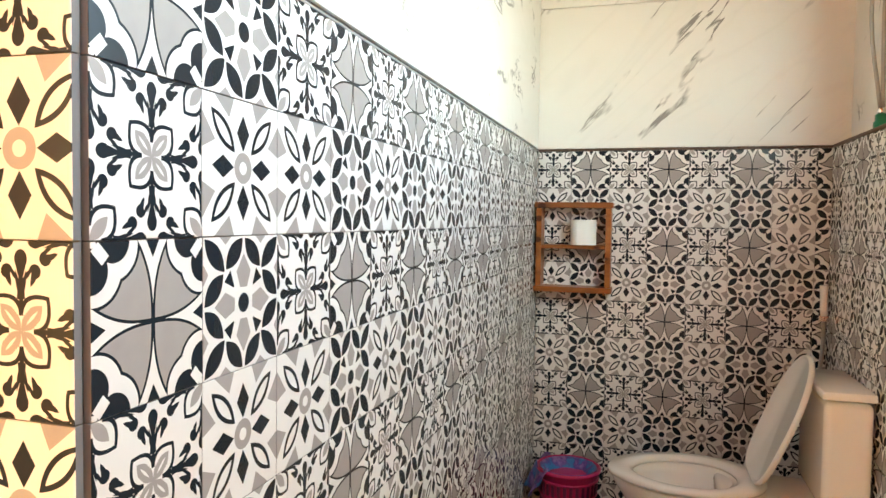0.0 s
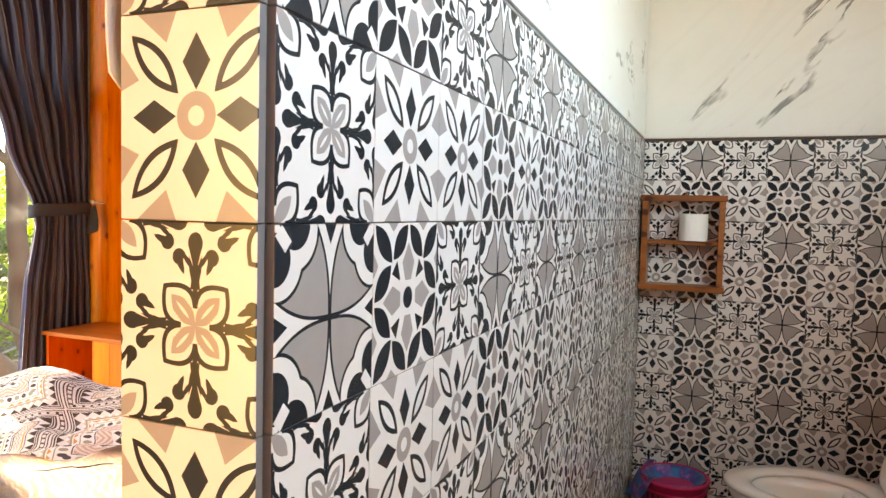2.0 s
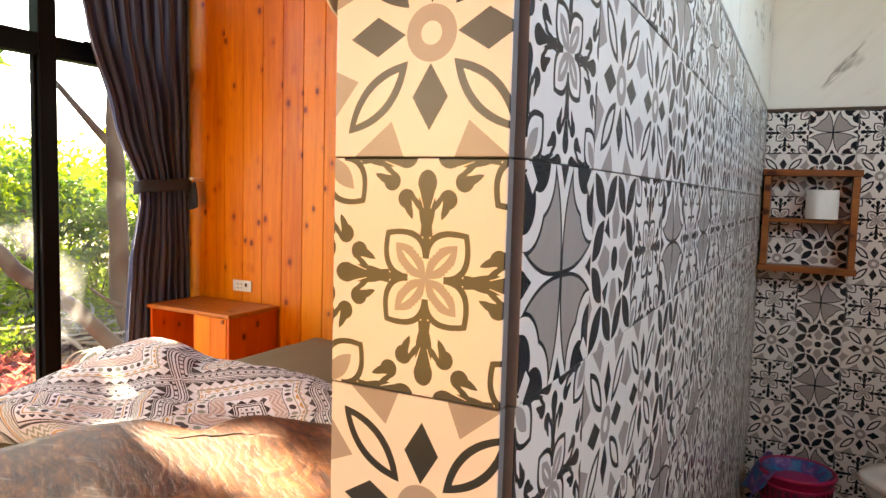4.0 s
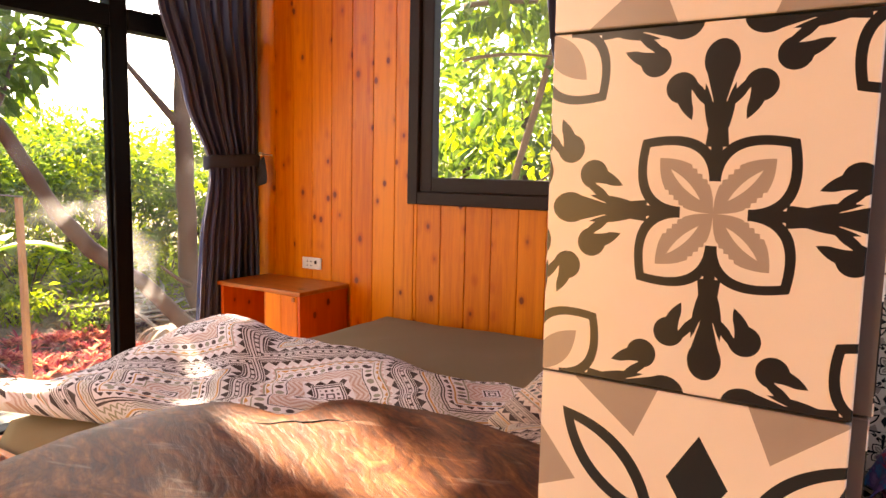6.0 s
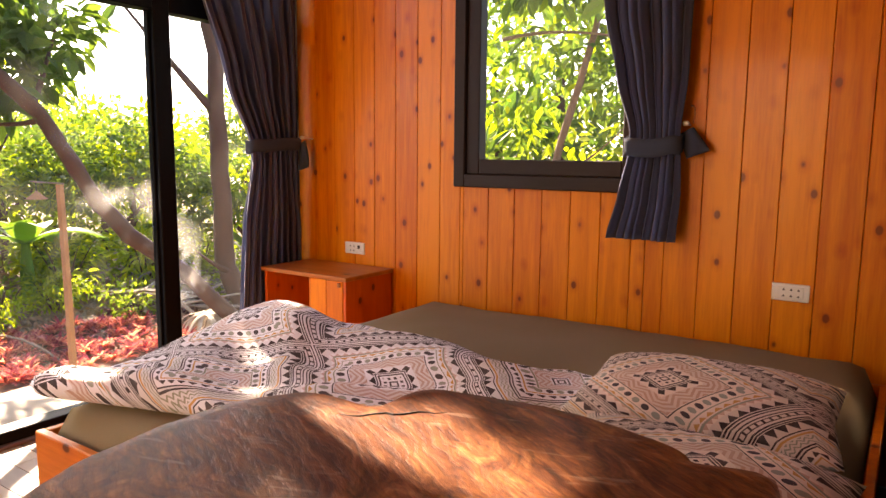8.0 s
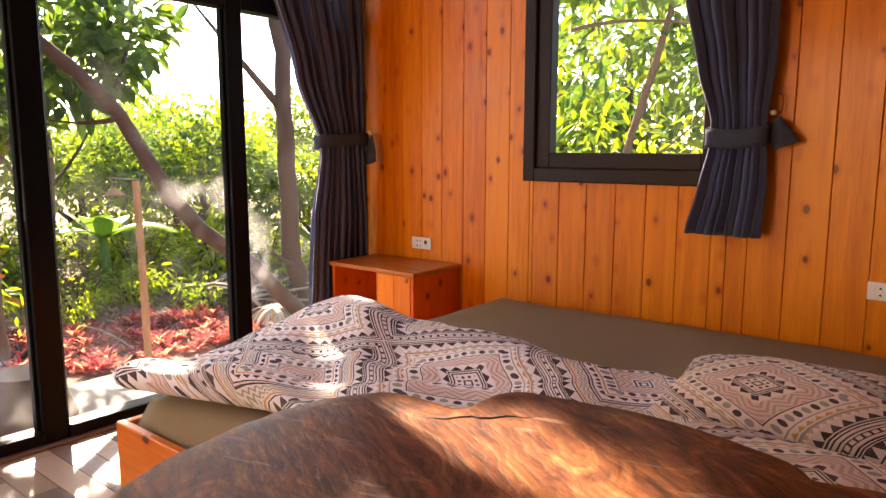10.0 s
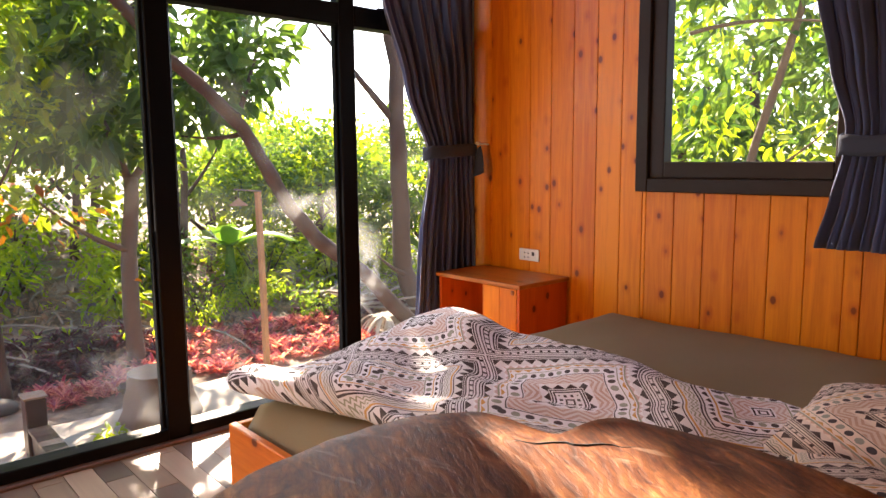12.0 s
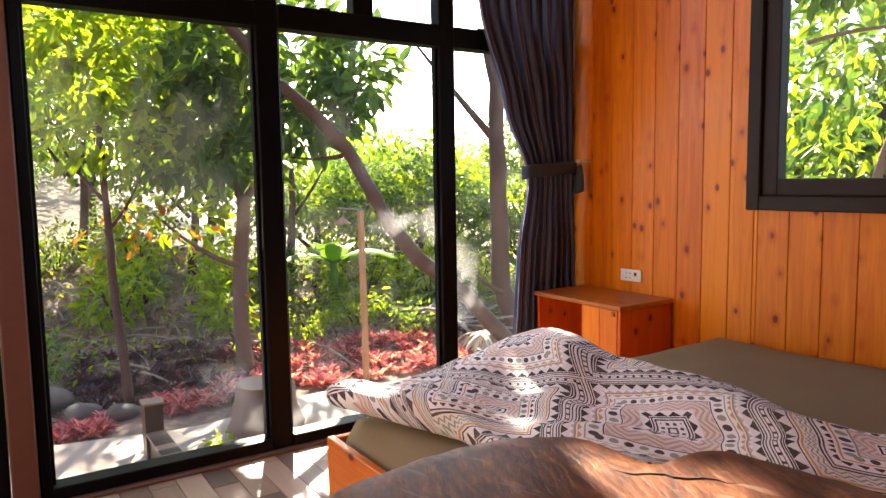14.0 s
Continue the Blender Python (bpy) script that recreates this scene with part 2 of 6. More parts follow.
MARBLE = marble_material()
MORTAR = simple("grey_mortar", (0.17, 0.165, 0.165), 0.9, vary=0.25, scale=60, bump=0.5)
GROUT = simple("pale_grout", (0.42, 0.41, 0.40), 0.9, vary=0.15, scale=80, bump=0.4)
TRIM = simple("dark_brown_trim", (0.075, 0.04, 0.026), 0.5)
ALU = simple("black_coated_aluminium", (0.003, 0.003, 0.004), 0.45, vary=0.3, scale=25, bump=0.05, spec=0.08)
BROWN_FRAME = simple("dark_brown_window_frame", (0.020, 0.011, 0.009), 0.5, vary=0.25, scale=35, bump=0.2, spec=0.22)
POST_WOOD = simple("dark_red_stained_post", (0.10, 0.035, 0.02), 0.55, vary=0.3)
CERAMIC = simple("white_glazed_ceramic", (0.82, 0.81, 0.78), 0.1, vary=0.02, scale=8, bump=0.02, coat=0.5)
SEAT_PLASTIC = simple("white_seat_plastic", (0.78, 0.77, 0.74), 0.22, vary=0.03, scale=10, bump=0.03)
CHROME = simple("chrome", (0.75, 0.75, 0.75), 0.14, 1.0, vary=0.05)
SHELF_WOOD = pine_material("teak_shelf_wood", (0.33, 0.115, 0.035), (0.16, 0.045, 0.013), (0.06, 0.015, 0.006), 0.35, 0.2, ax=0)
PAPER = simple("toilet_paper", (0.84, 0.83, 0.80), 0.95, vary=0.04, scale=90, bump=0.4)
CARD = simple("cardboard", (0.4, 0.3, 0.2), 0.9)
PINK = simple("pink_bucket_plastic", (0.45, 0.014, 0.10), 0.3, vary=0.1)
PINK_DARK = simple("dark_bucket_slots", (0.12, 0.006, 0.05), 0.5, vary=0.1)
BLUE_BAG = Mat("blue_and_purple_bag_plastic", 0.3)
_n = BLUE_BAG.noise(BLUE_BAG.coords(), 26, 4)
BLUE_BAG = BLUE_BAG.color(BLUE_BAG.ramp(_n, [(0.42, (0.02, 0.16, 0.42)), (0.52, (0.09, 0.04, 0.24)), (0.64, (0.25, 0.16, 0.42))])).bump(_n, 0.8, 0.004).m
HOSE = simple("grey_braided_hose", (0.32, 0.31, 0.30), 0.4, 0.3, vary=0.2, scale=200, bump=0.5)
GREEN_FIT = simple("green_pipe_plastic", (0.0, 0.16, 0.09), 0.35, vary=0.1)
SOCKET = simple("white_socket_plastic", (0.74, 0.72, 0.66), 0.35, vary=0.03)
HOLE = simple("dark_socket_hole", (0.015, 0.014, 0.013), 0.6)
PLASTER = simple("pale_plaster", (0.66, 0.58, 0.48), 0.85, vary=0.06, scale=20)
CURTAIN = Mat("grey_curtain_cloth", 0.9, spec=0.2)
_v = CURTAIN.coords()
_w = CURTAIN.noise(CURTAIN.coords((400, 400, 400)), 1.0, 2)
CURTAIN.color(CURTAIN.mix(_w * 0.6 + CURTAIN.noise(_v, 6, 3) * 0.4, (0.032, 0.042, 0.098), (0.062, 0.080, 0.172)))
CURTAIN.b.inputs["Sheen Weight"].default_value = 0.25
CURTAIN = CURTAIN.bump(_w, 0.2, 0.0008).m
TIE = simple("dark_blue_tieback_cloth", (0.028, 0.036, 0.060), 0.9, vary=0.2, scale=300, bump=0.3)
SHEET = simple("olive_grey_sheet_cloth", (0.20, 0.16, 0.085), 0.9, vary=0.08, scale=160, bump=0.25)
LACE = simple("cream_lace", (0.8, 0.77, 0.7), 0.9)


def glass_material(name, dirt):
    """Thin window glass with dried dust on it."""
    k = Mat(name)
    out = k.nt.nodes["Material Output"]
    clear = k.node("ShaderNodeBsdfTransparent")
    clear.inputs[0].default_value = (0.93, 0.95, 0.94, 1)
    gloss = k.node("ShaderNodeBsdfGlossy", Roughness=0.02)
    lw = k.node("ShaderNodeLayerWeight", Blend=0.12)
    m1 = k.nt.nodes.new("ShaderNodeMixShader")
    k.link(Ex(k.nt, lw.outputs["Fresnel"]) * 0.15, m1.inputs[0])
    k.link(clear.outputs[0], m1.inputs[1])
    k.link(gloss.outputs[0], m1.inputs[2])
    dust = k.node("ShaderNodeBsdfTranslucent")
    dust.inputs[0].default_value = (0.85, 0.85, 0.86, 1)
    v = k.coords((1, 1, 0.75), (25, 0, 0), shift=(2.7, 4.1, 1.6))
    blot = (k.noise(v, 3.0, 2.5, 0.5, 0.4) - 0.60).max(0) * 1.5
    streak = k.noise(k.coords((3, 3, 26), (62, 0, 0)), 1.2, 5)
    film = k.noise(v, 1.1, 3) * 0.018
    m2 = k.nt.nodes.new("ShaderNodeMixShader")
    k.link(((blot * (streak * 0.6 + 0.4)).min(0.5) + film) * dirt, m2.inputs[0])
    k.link(m1.outputs[0], m2.inputs[1])
    k.link(dust.outputs[0], m2.inputs[2])
    k.link(m2.outputs[0], out.inputs["Surface"])
    return k.m


GLASS = glass_material("dusty_window_glass", 0.5)


def ethnic_material(name, size, cx, cy, turn, ground, drop=0.0):
    """Printed cotton: nested diamonds of lines, teeth, zigzags, chained squares and leaf rows."""
    k = Mat(name, 0.92, spec=0.2)
    x, y, z = k.xyz(k.coords())
    ca, sa = math.cos(radians(turn)), math.sin(radians(turn))
    x, y = x + (z - drop) * 0.75, y + (z - drop) * 0.75      # the cloth folds down over the edges
    s = ((x - cx) * ca + (y - cy) * sa) * (2 / size)
    t = ((y - cy) * ca - (x - cx) * sa) * (2 / size)
    s, t = s.wrap(-1, 1).abs(), t.wrap(-1, 1).abs()
    n, m = s + t, s - t
    saw = lambda f: (m * f).wrap(0, 1)
    tri = lambda f: (m * f).tri(0.5) * 2
    most = lambda parts: functools.reduce(lambda p, q: p.max(q), parts)
    line = lambda c, w=0.009: (n - c).abs().lt(w * 1.4)
    teeth = lambda lo, hi, f: rng(n, lo, hi) * tri(f).gt((n - lo) * (1 / (hi - lo)))
    fangs = lambda lo, hi, f: rng(n, lo, hi) * tri(f).gt((hi - n) * (1 / (hi - lo)))
    leaves = lambda c, w, f: (((saw(f) - 0.5) * 3.0).pow(2) + ((n - c) * (1 / w)).pow(2)).lt(1)
    ink = most([line(0.045, 0.008), rng(n, 0.085, 0.125) * tri(12).gt(0.55), line(0.165, 0.007), line(0.20, 0.006), teeth(0.22, 0.30, 6),
                line(0.525, 0.005), fangs(0.855, 0.935, 6), line(0.955, 0.006), line(0.985, 0.005), line(1.025, 0.005),
                rng(n, 1.05, 1.105) * (1 - rng(n, 1.060, 1.095) * rng(saw(9), 0.16, 0.84)), line(1.14, 0.006), line(1.165, 0.005), teeth(1.18, 1.28, 6),
                line(1.30, 0.005), line(1.47, 0.006), line(1.50, 0.005), fangs(1.525, 1.575, 9) * tri(9).gt(0.3), line(1.915, 0.007), rng(n, 1.95, 1.972)])
    zig = most([rng((n + tri(3.2) * 0.10).wrap(0, 0.072), 0.0, 0.036) * rng(n, 0.32, 0.51),
                rng((n + tri(4.0) * 0.07).wrap(0, 0.06), 0.0, 0.028) * rng(n, 1.75, 1.89), teeth(0.795, 0.84, 9)])
    ochre = most([fangs(0.715, 0.76, 7), line(1.335, 0.008), line(1.605, 0.006)])
    sage = most([line(0.785, 0.008), rng(n, 1.36, 1.45) * rng((n - 1.36 + tri(9) * 0.03).wrap(0, 0.04), 0, 0.017), line(0.69, 0.005), line(1.735, 0.007)])
    leaf = leaves(0.61, 0.050, 8.0).max(leaves(1.672, 0.045, 9.0))
    alt = (m * 4.0).wrap(0, 1).gt(0.5)
    weave = k.noise(k.coords((300, 300, 300)), 1.0, 2)
    fade = k.noise(k.coords((18, 18, 18)), 1.0, 4)
    c = k.mix(weave, [g * 0.93 for g in ground], ground)
    c = k.mix(rng(n, 0.32, 0.51).max(rng(n, 1.75, 1.89)) * 0.35, c, (0.50, 0.36, 0.28))
    c = k.mix(rng(n, 1.15, 1.50) * 0.3, c, (0.42, 0.40, 0.36))
    c = k.mix(rng(n, 0.84, 1.15) * 0.25, c, (0.40, 0.37, 0.36))
    c = k.mix(zig * (fade * 0.6 + 0.25), c, (0.40, 0.20, 0.12))
    c = k.mix(ochre, c, (0.55, 0.32, 0.11))
    c = k.mix(sage, c, (0.30, 0.32, 0.25))
    c = k.mix(leaf, c, k.mix(alt, (0.30, 0.33, 0.28), (0.075, 0.068, 0.075)))
    c = k.mix(ink * (fade * 0.3 + 0.8).min(1), c, (0.034, 0.026, 0.028))
    k.color(c)
    return k.bump(weave, 0.25, 0.0008).m


QUILT_CLOTH = ethnic_material("printed_quilt_cotton", 0.64, -2.34, 1.72, -14, (0.80, 0.81, 0.85), 0.60)
PILLOW_CLOTH = ethnic_material("printed_pillow_cotton", 0.58, -0.02, -0.03, 0, (0.78, 0.67, 0.56))
PILLOW_CLOTH_B = ethnic_material("printed_front_pillow_cotton", 0.58, 0.12, 0.04, 0, (0.78, 0.67, 0.56))


def leaf_material(name, a, b, glow=0.5):
    k = Mat(name, 0.45, spec=0.4)
    c = k.mix(k.island(), a, b)
    k.color(c)
    tr = k.node("ShaderNodeBsdfTranslucent")
    k.link(k.mix(1.0, c, (1.5, 1.45, 0.55), "MULTIPLY"), tr.inputs[0])
    m = k.nt.nodes.new("ShaderNodeMixShader")
    m.inputs[0].default_value = glow
    k.link(k.b.outputs[0], m.inputs[1])
    k.link(tr.outputs[0], m.inputs[2])
    k.link(m.outputs[0], k.nt.nodes["Material Output"].inputs["Surface"])
    return k.m


LEAF = leaf_material("green_leaves", (0.085, 0.15, 0.024), (0.22, 0.30, 0.04), 0.6)
LEAF_DARK = leaf_material("dark_green_leaves", (0.045, 0.095, 0.025), (0.13, 0.20, 0.045), 0.55)
# yellower, brighter copy of LEAF, with sunlight put into the colour
LEAF_BRIGHT = leaf_material("sunlit_yellow_green_leaves", (0.15, 0.225, 0.012), (0.31, 0.37, 0.02), 0.7)
LEAF_RED = leaf_material("crimson_leaves", (0.25, 0.028, 0.10), (0.70, 0.30, 0.38), 0.6)
LEAF_ORANGE = leaf_material("orange_dying_leaves", (0.34, 0.10, 0.012), (0.5, 0.2, 0.02), 0.55)
LEAF_PURPLE = leaf_material("dark_purple_leaves", (0.035, 0.010, 0.022), (0.10, 0.02, 0.04), 0.35)
LEAF_BANANA = leaf_material("banana_leaf", (0.08, 0.16, 0.025), (0.12, 0.22, 0.035), 0.5)
BARK = simple("brown_bark", (0.068, 0.034, 0.022), 0.95, vary=0.4, scale=40, bump=1.0)
BARK_PALE = simple("pale_bark", (0.12, 0.080, 0.055), 0.95, vary=0.35, scale=40, bump=1.0)
STUMP_BARK = simple("brown_stump_bark", (0.15, 0.092, 0.06), 0.95, vary=0.4, scale=26, bump=1.0)
STUMP_TOP = simple("cut_stump_wood", (0.27, 0.18, 0.12), 0.9, vary=0.3, scale=30, bump=0.6)
STAKE = simple("raw_timber_stake", (0.36, 0.19, 0.09), 0.8, vary=0.25)
DEADWOOD = simple("grey_dead_wood", (0.22, 0.18, 0.15), 0.95, vary=0.3)
DRY_FROND = simple("pale_dry_frond", (0.52, 0.46, 0.38), 0.9, vary=0.25, scale=40)
ROCK = simple("grey_garden_rock", (0.10, 0.085, 0.075), 0.95, vary=0.3, scale=14, bump=1.0)
LITTER = simple("dry_leaf_litter", (0.28, 0.18, 0.12), 0.95, vary=0.4)


def ground_material():
    k = Mat("garden_soil", 0.95)
    v = k.coords()
    f = k.noise(v, 1.6, 6, 0.65)
    g = k.noise(v, 22, 5, 0.7)
    c = k.ramp(f * 0.6 + g * 0.4, [(0.35, (0.07, 0.048, 0.035)), (0.5, (0.18, 0.125, 0.09)), (0.68, (0.30, 0.21, 0.15))])
    k.color(c)
    return k.bump(g + f, 0.8, 0.03).m


GROUND_MAT = ground_material()
PATH_MAT = simple("sandy_concrete_path", (0.38, 0.31, 0.25), 0.95, vary=0.22, scale=18, bump=0.7)


def plank_material(name, tones):
    k = Mat(name, 0.4, spec=0.22)
    g = k.noise(k.coords((1.2, 22, 4), jitter=37.0), 1.8, 6, 0.6, 0.6)
    c = k.ramp(k.random(), [(i / len(tones), t) for i, t in enumerate(tones)])
    c.node.color_ramp.interpolation = "CONSTANT"
    k.color(k.mix(g, k.mix(1.0, c, (0.62, 0.62, 0.62), "MULTIPLY"), c))
    return k.bump(g, 0.1, 0.0006).m


FLOOR_TILE = plank_material("wood_look_floor_tile", [(0.075, 0.043, 0.031), (0.21, 0.135, 0.09), (0.10, 0.06, 0.043), (0.31, 0.215, 0.15), (0.055, 0.034, 0.026), (0.14, 0.085, 0.06)])


# ---------------------------------------------------------------- mesh helpers
def mesh_of(name, bm, mats, smooth=False):
    me = bpy.data.meshes.new(name)
    bm.to_mesh(me)
    bm.free()
    for m in (mats if isinstance(mats, (list, tuple)) else [mats]):
        me.materials.append(m)
    if smooth:
        me.polygons.foreach_set("use_smooth", [True] * len(me.polygons))
    return me


def empty(name, at, label, category, group="", kind=""):
    ob = new(name)
    ob.empty_display_size = 0.05
    ob.location = at
    return tagged(ob, label, category, group, kind)


def hang(ob, parent):
    """Makes ob, built in world metres, a part of parent."""
    base = parent.matrix_basis
    up = parent.parent
    while up:
        base = up.matrix_basis @ base
        up = up.parent
    ob.parent = parent
    ob.matrix_parent_inverse = base.inverted()
    return ob


def part(name, bm, material, parent, label="", smooth=False):
    ob = new(name, mesh_of(name, bm, material, smooth))
    hang(ob, parent)
    return tagged(ob, label)


def thing(name, bm, material, label, category, group="", kind="", smooth=False):
    return tagged(new(name, mesh_of(name, bm, material, smooth)), label, category, group, kind)


def box(bm, lo, hi, bevel=0.0, segs=1):
    """An upright box from corner lo to corner hi, with worn edges."""
    geo = bmesh.ops.create_cube(bm, size=1)
    vs = geo["verts"]
    for v in vs:
        v.co = Vector([(lo[i] + hi[i]) / 2 + v.co[i] * (hi[i] - lo[i]) for i in range(3)])
    if bevel:
        es = list({e for v in vs for e in v.link_edges})
        bmesh.ops.bevel(bm, geom=es, offset=bevel, segments=segs, profile=0.5, affect="EDGES")
    return bm


def boxed(lo, hi, bevel=0.0, segs=1):
    return box(bmesh.new(), lo, hi, bevel, segs)


def tube(bm, pts, radii, sides=10, cap=True, squash=1.0):
    """A round, tapered limb along pts."""
    pts = [Vector(p) for p in pts]
    rings = []
    for i, p in enumerate(pts):
        d = (pts[min(i + 1, len(pts) - 1)] - pts[max(i - 1, 0)]).normalized()
        side = d.cross(Vector((0.13, 0.31, 0.94)))
        if side.length < 0.2:
            side = d.cross(Vector((1, 0, 0)))
        side.normalize()
        other = d.cross(side)
        r = radii[i] if isinstance(radii, (list, tuple)) else radii
        rings.append([bm.verts.new(p + (side * math.cos(a) + other * math.sin(a) * squash) * r)
                      for a in (2 * math.pi * j / sides for j in range(sides))])
    for a, b in zip(rings, rings[1:]):
        for j in range(sides):
            bm.faces.new((a[j], a[(j + 1) % sides], b[(j + 1) % sides], b[j]))
    if cap:
        bm.faces.new(rings[0][::-1])
        bm.faces.new(rings[-1])
    return bm


def curve_pts(a, b, c, n=10):
    a, b, c = Vector(a), Vector(b), Vector(c)
    return [a * (1 - t) ** 2 + b * 2 * t * (1 - t) + c * t * t for t in (i / (n - 1) for i in range(n))]


def lathe(bm, profile, at, sides=28, sx=1.0, sy=1.0):
    """A turned body from (radius, height) pairs."""
    rings = []
    for r, z in profile:
        rings.append([bm.verts.new((at[0] + r * sx * math.cos(a), at[1] + r * sy * math.sin(a), at[2] + z))
                      for a in (2 * math.pi * j / sides for j in range(sides))])
    for a, b in zip(rings, rings[1:]):
        for j in range(sides):
            bm.faces.new((a[j], a[(j + 1) % sides], b[(j + 1) % sides], b[j]))
    bm.faces.new(rings[0][::-1])
    bm.faces.new(rings[-1])
    return bm


def sheet_grid(bm, nu, nv, f, close_u=False):
    vs = [[bm.verts.new(f(i / (nu - 1 if not close_u else nu), j / (nv - 1))) for i in range(nu)] for j in range(nv)]
    for j in range(nv - 1):
        for i in range(nu if close_u else nu - 1):
            bm.faces.new((vs[j][i], vs[j][(i + 1) % nu], vs[j + 1][(i + 1) % nu], vs[j + 1][i]))
    return bm


def place(name, me, m, parent):
    """One piece on shared mesh data, as a part of parent."""
    ob = new(name, me)
    ob.matrix_basis = m
    hang(ob, parent)
    return ob


# ---------------------------------------------------------------- structure
def slab_wall(name, lo, hi, mat, label):
    return thing(name, boxed(lo, hi), mat, label, "wall", kind="structure")


floor = thing("floor", boxed((GLASS_X - 0.12, SOUTH_Y - 0.1, FLOOR - 0.14), (EAST_X + 0.12, WALL_Y + 0.12, FLOOR - 0.012)), MORTAR,
              "wood-look plank tile floor in mixed browns", "floor", kind="structure")
thing("ceiling", boxed((GLASS_X - 0.12, SOUTH_Y - 0.1, CEIL), (EAST_X + 0.12, WALL_Y + 0.12, CEIL + 0.08)), PINE_X,
      "varnished pine board ceiling", "ceiling", kind="structure")

# pine wall: backing with a window opening, boards on it
WIN_L, WIN_R, WIN_B, WIN_T = -2.218, -1.57, 1.102, 2.12      # glass
FR_L, FR_R, FR_B, FR_T = -2.362, -1.45, 1.008, 2.24         # outer frame
wall_north = empty("wall_north", (-2, WALL_Y + 0.07, 0), "varnished orange pine board wall with knots", "wall", kind="structure")
OPEN_L, OPEN_R, OPEN_B, OPEN_T = WIN_L - 0.06, WIN_R + 0.06, WIN_B - 0.06, WIN_T + 0.06
bm = bmesh.new()
for lo, hi in (((GLASS_X - 0.12, OPEN_L), (FLOOR - 0.1, CEIL)), ((OPEN_R, PART_R - 0.06), (FLOOR - 0.1, CEIL)),
               ((OPEN_L, OPEN_R), (FLOOR - 0.1, OPEN_B)), ((OPEN_L, OPEN_R), (OPEN_T, CEIL))):
    box(bm, (lo[0], WALL_Y + 0.018, hi[0]), (lo[1], WALL_Y + 0.10, hi[1]))
part("wall_core", bm, PLASTER, wall_north)

# east wall with an unseen high opening added for the bathroom lamp, south wall
wall_east = empty("wall_east", (EAST_X + 0.06, 0, 0), "white plastered side wall with an unseen high opening added for light", "wall", kind="structure")
bm = bmesh.new()
for y0, y1, z0, z1 in ((SOUTH_Y, -0.4, -0.1, CEIL), (1.9, WALL_Y + 0.12, -0.1, CEIL), (-0.4, 1.9, -0.1, 1.62), (-0.4, 1.9, 2.5, CEIL)):
    box(bm, (EAST_X, y0, z0), (EAST_X + 0.12, y1, z1))
part("wall_core", bm, PLASTER, wall_east)
# unseen south wall: pine for warm bounce, opening added for the fill lamp
wall_south = empty("wall_south", (-1.3, SOUTH_Y - 0.05, FLOOR), "unseen varnished pine wall with an opening added for the warm fill lamp", "wall", kind="structure")
bm = bmesh.new()
for x0, x1, z0 in ((GLASS_X - 0.12, -2.45, FLOOR - 0.1), (-1.35, EAST_X + 0.12, FLOOR - 0.1), (-2.45, -1.35, 2.1)):
    box(bm, (x0, SOUTH_Y - 0.1, z0), (x1, SOUTH_Y, CEIL))
part("wall_core", bm, PINE, wall_south)
slab_wall("wall_west", (GLASS_X - 0.06, SOUTH_Y, FLOOR - 0.1), (GLASS_X + 0.04, -0.62, CEIL), PINE, "varnished pine wall beside the glazing")
bath_back = empty("wall_bathroom_back", (0.1, WALL_Y + 0.07, 0), "patterned tile wall with white marble tiles above", "wall", kind="structure")
part("wall_core", boxed((PART_R - 0.06, WALL_Y + 0.012, FLOOR - 0.1), (EAST_X + 0.06, WALL_Y + 0.10, CEIL)), GROUT, bath_back)
partition = empty("wall_partition", ((PART_L + PART_R) / 2, 1.7, 0), "half-height patterned tile partition with white marble above", "wall", kind="structure")
part("wall_core", boxed((PART_L + 0.006, PART_Y + 0.009, FLOOR - 0.1), (PART_R - 0.009, WALL_Y, CEIL)), MORTAR, partition)
ledge = empty("wall_bathroom_side", (EAST_T + 0.03, 1.7, 0), "patterned tile ledge wall behind the toilet", "wall", kind="structure")
part("wall_core", boxed((EAST_T + 0.009, 0.5, FLOOR - 0.1), (EAST_X - 0.001, WALL_Y, CAP - 0.002)), GROUT, ledge)

# ---------------------------------------------------------------- glazed wall
POSTS = ((0.395, 0.432), (1.225, 1.318), (2.088, 2.172), (2.86, 2.93))
BEAM = (1.762, 1.856)
glazing = empty("window_1", (GLASS_X, 1.4, FLOOR), "black aluminium sliding glass doors with dusty panes", "window", kind="structure")
X0, X1 = GLASS_X - 0.045, GLASS_X + 0.03
for y0, y1 in POSTS:
    part("post", boxed((X0, y0, FLOOR), (X1, y1, CEIL), 0.004), ALU, glazing)
    part("stile", boxed((X0 + 0.02, y0 - 0.012, FLOOR + 0.05), (X1 - 0.022, y1 + 0.012, BEAM[0] - 0.005), 0.003), ALU, glazing)
for (a0, a1), (b0, b1) in zip(POSTS, POSTS[1:]):
    part("bottom_rail", boxed((X0, a1, FLOOR), (X1 + 0.015, b0, 0.094), 0.004), ALU, glazing)
    part("beam", boxed((X0 - 0.005, a1, BEAM[0]), (X1 + 0.004, b0, BEAM[1]), 0.004), ALU, glazing)
    pane = part("pane", boxed((GLASS_X - 0.012, a1 - 0.002, 0.09), (GLASS_X - 0.006, b0 + 0.002, BEAM[0] + 0.002)), GLASS, glazing)
    pane.visible_shadow = False
    pane = part("transom_pane", boxed((GLASS_X - 0.012, a1 - 0.002, BEAM[1]), (GLASS_X - 0.006, b0 + 0.002, CEIL - 0.02)), GLASS, glazing)
    pane.visible_shadow = False
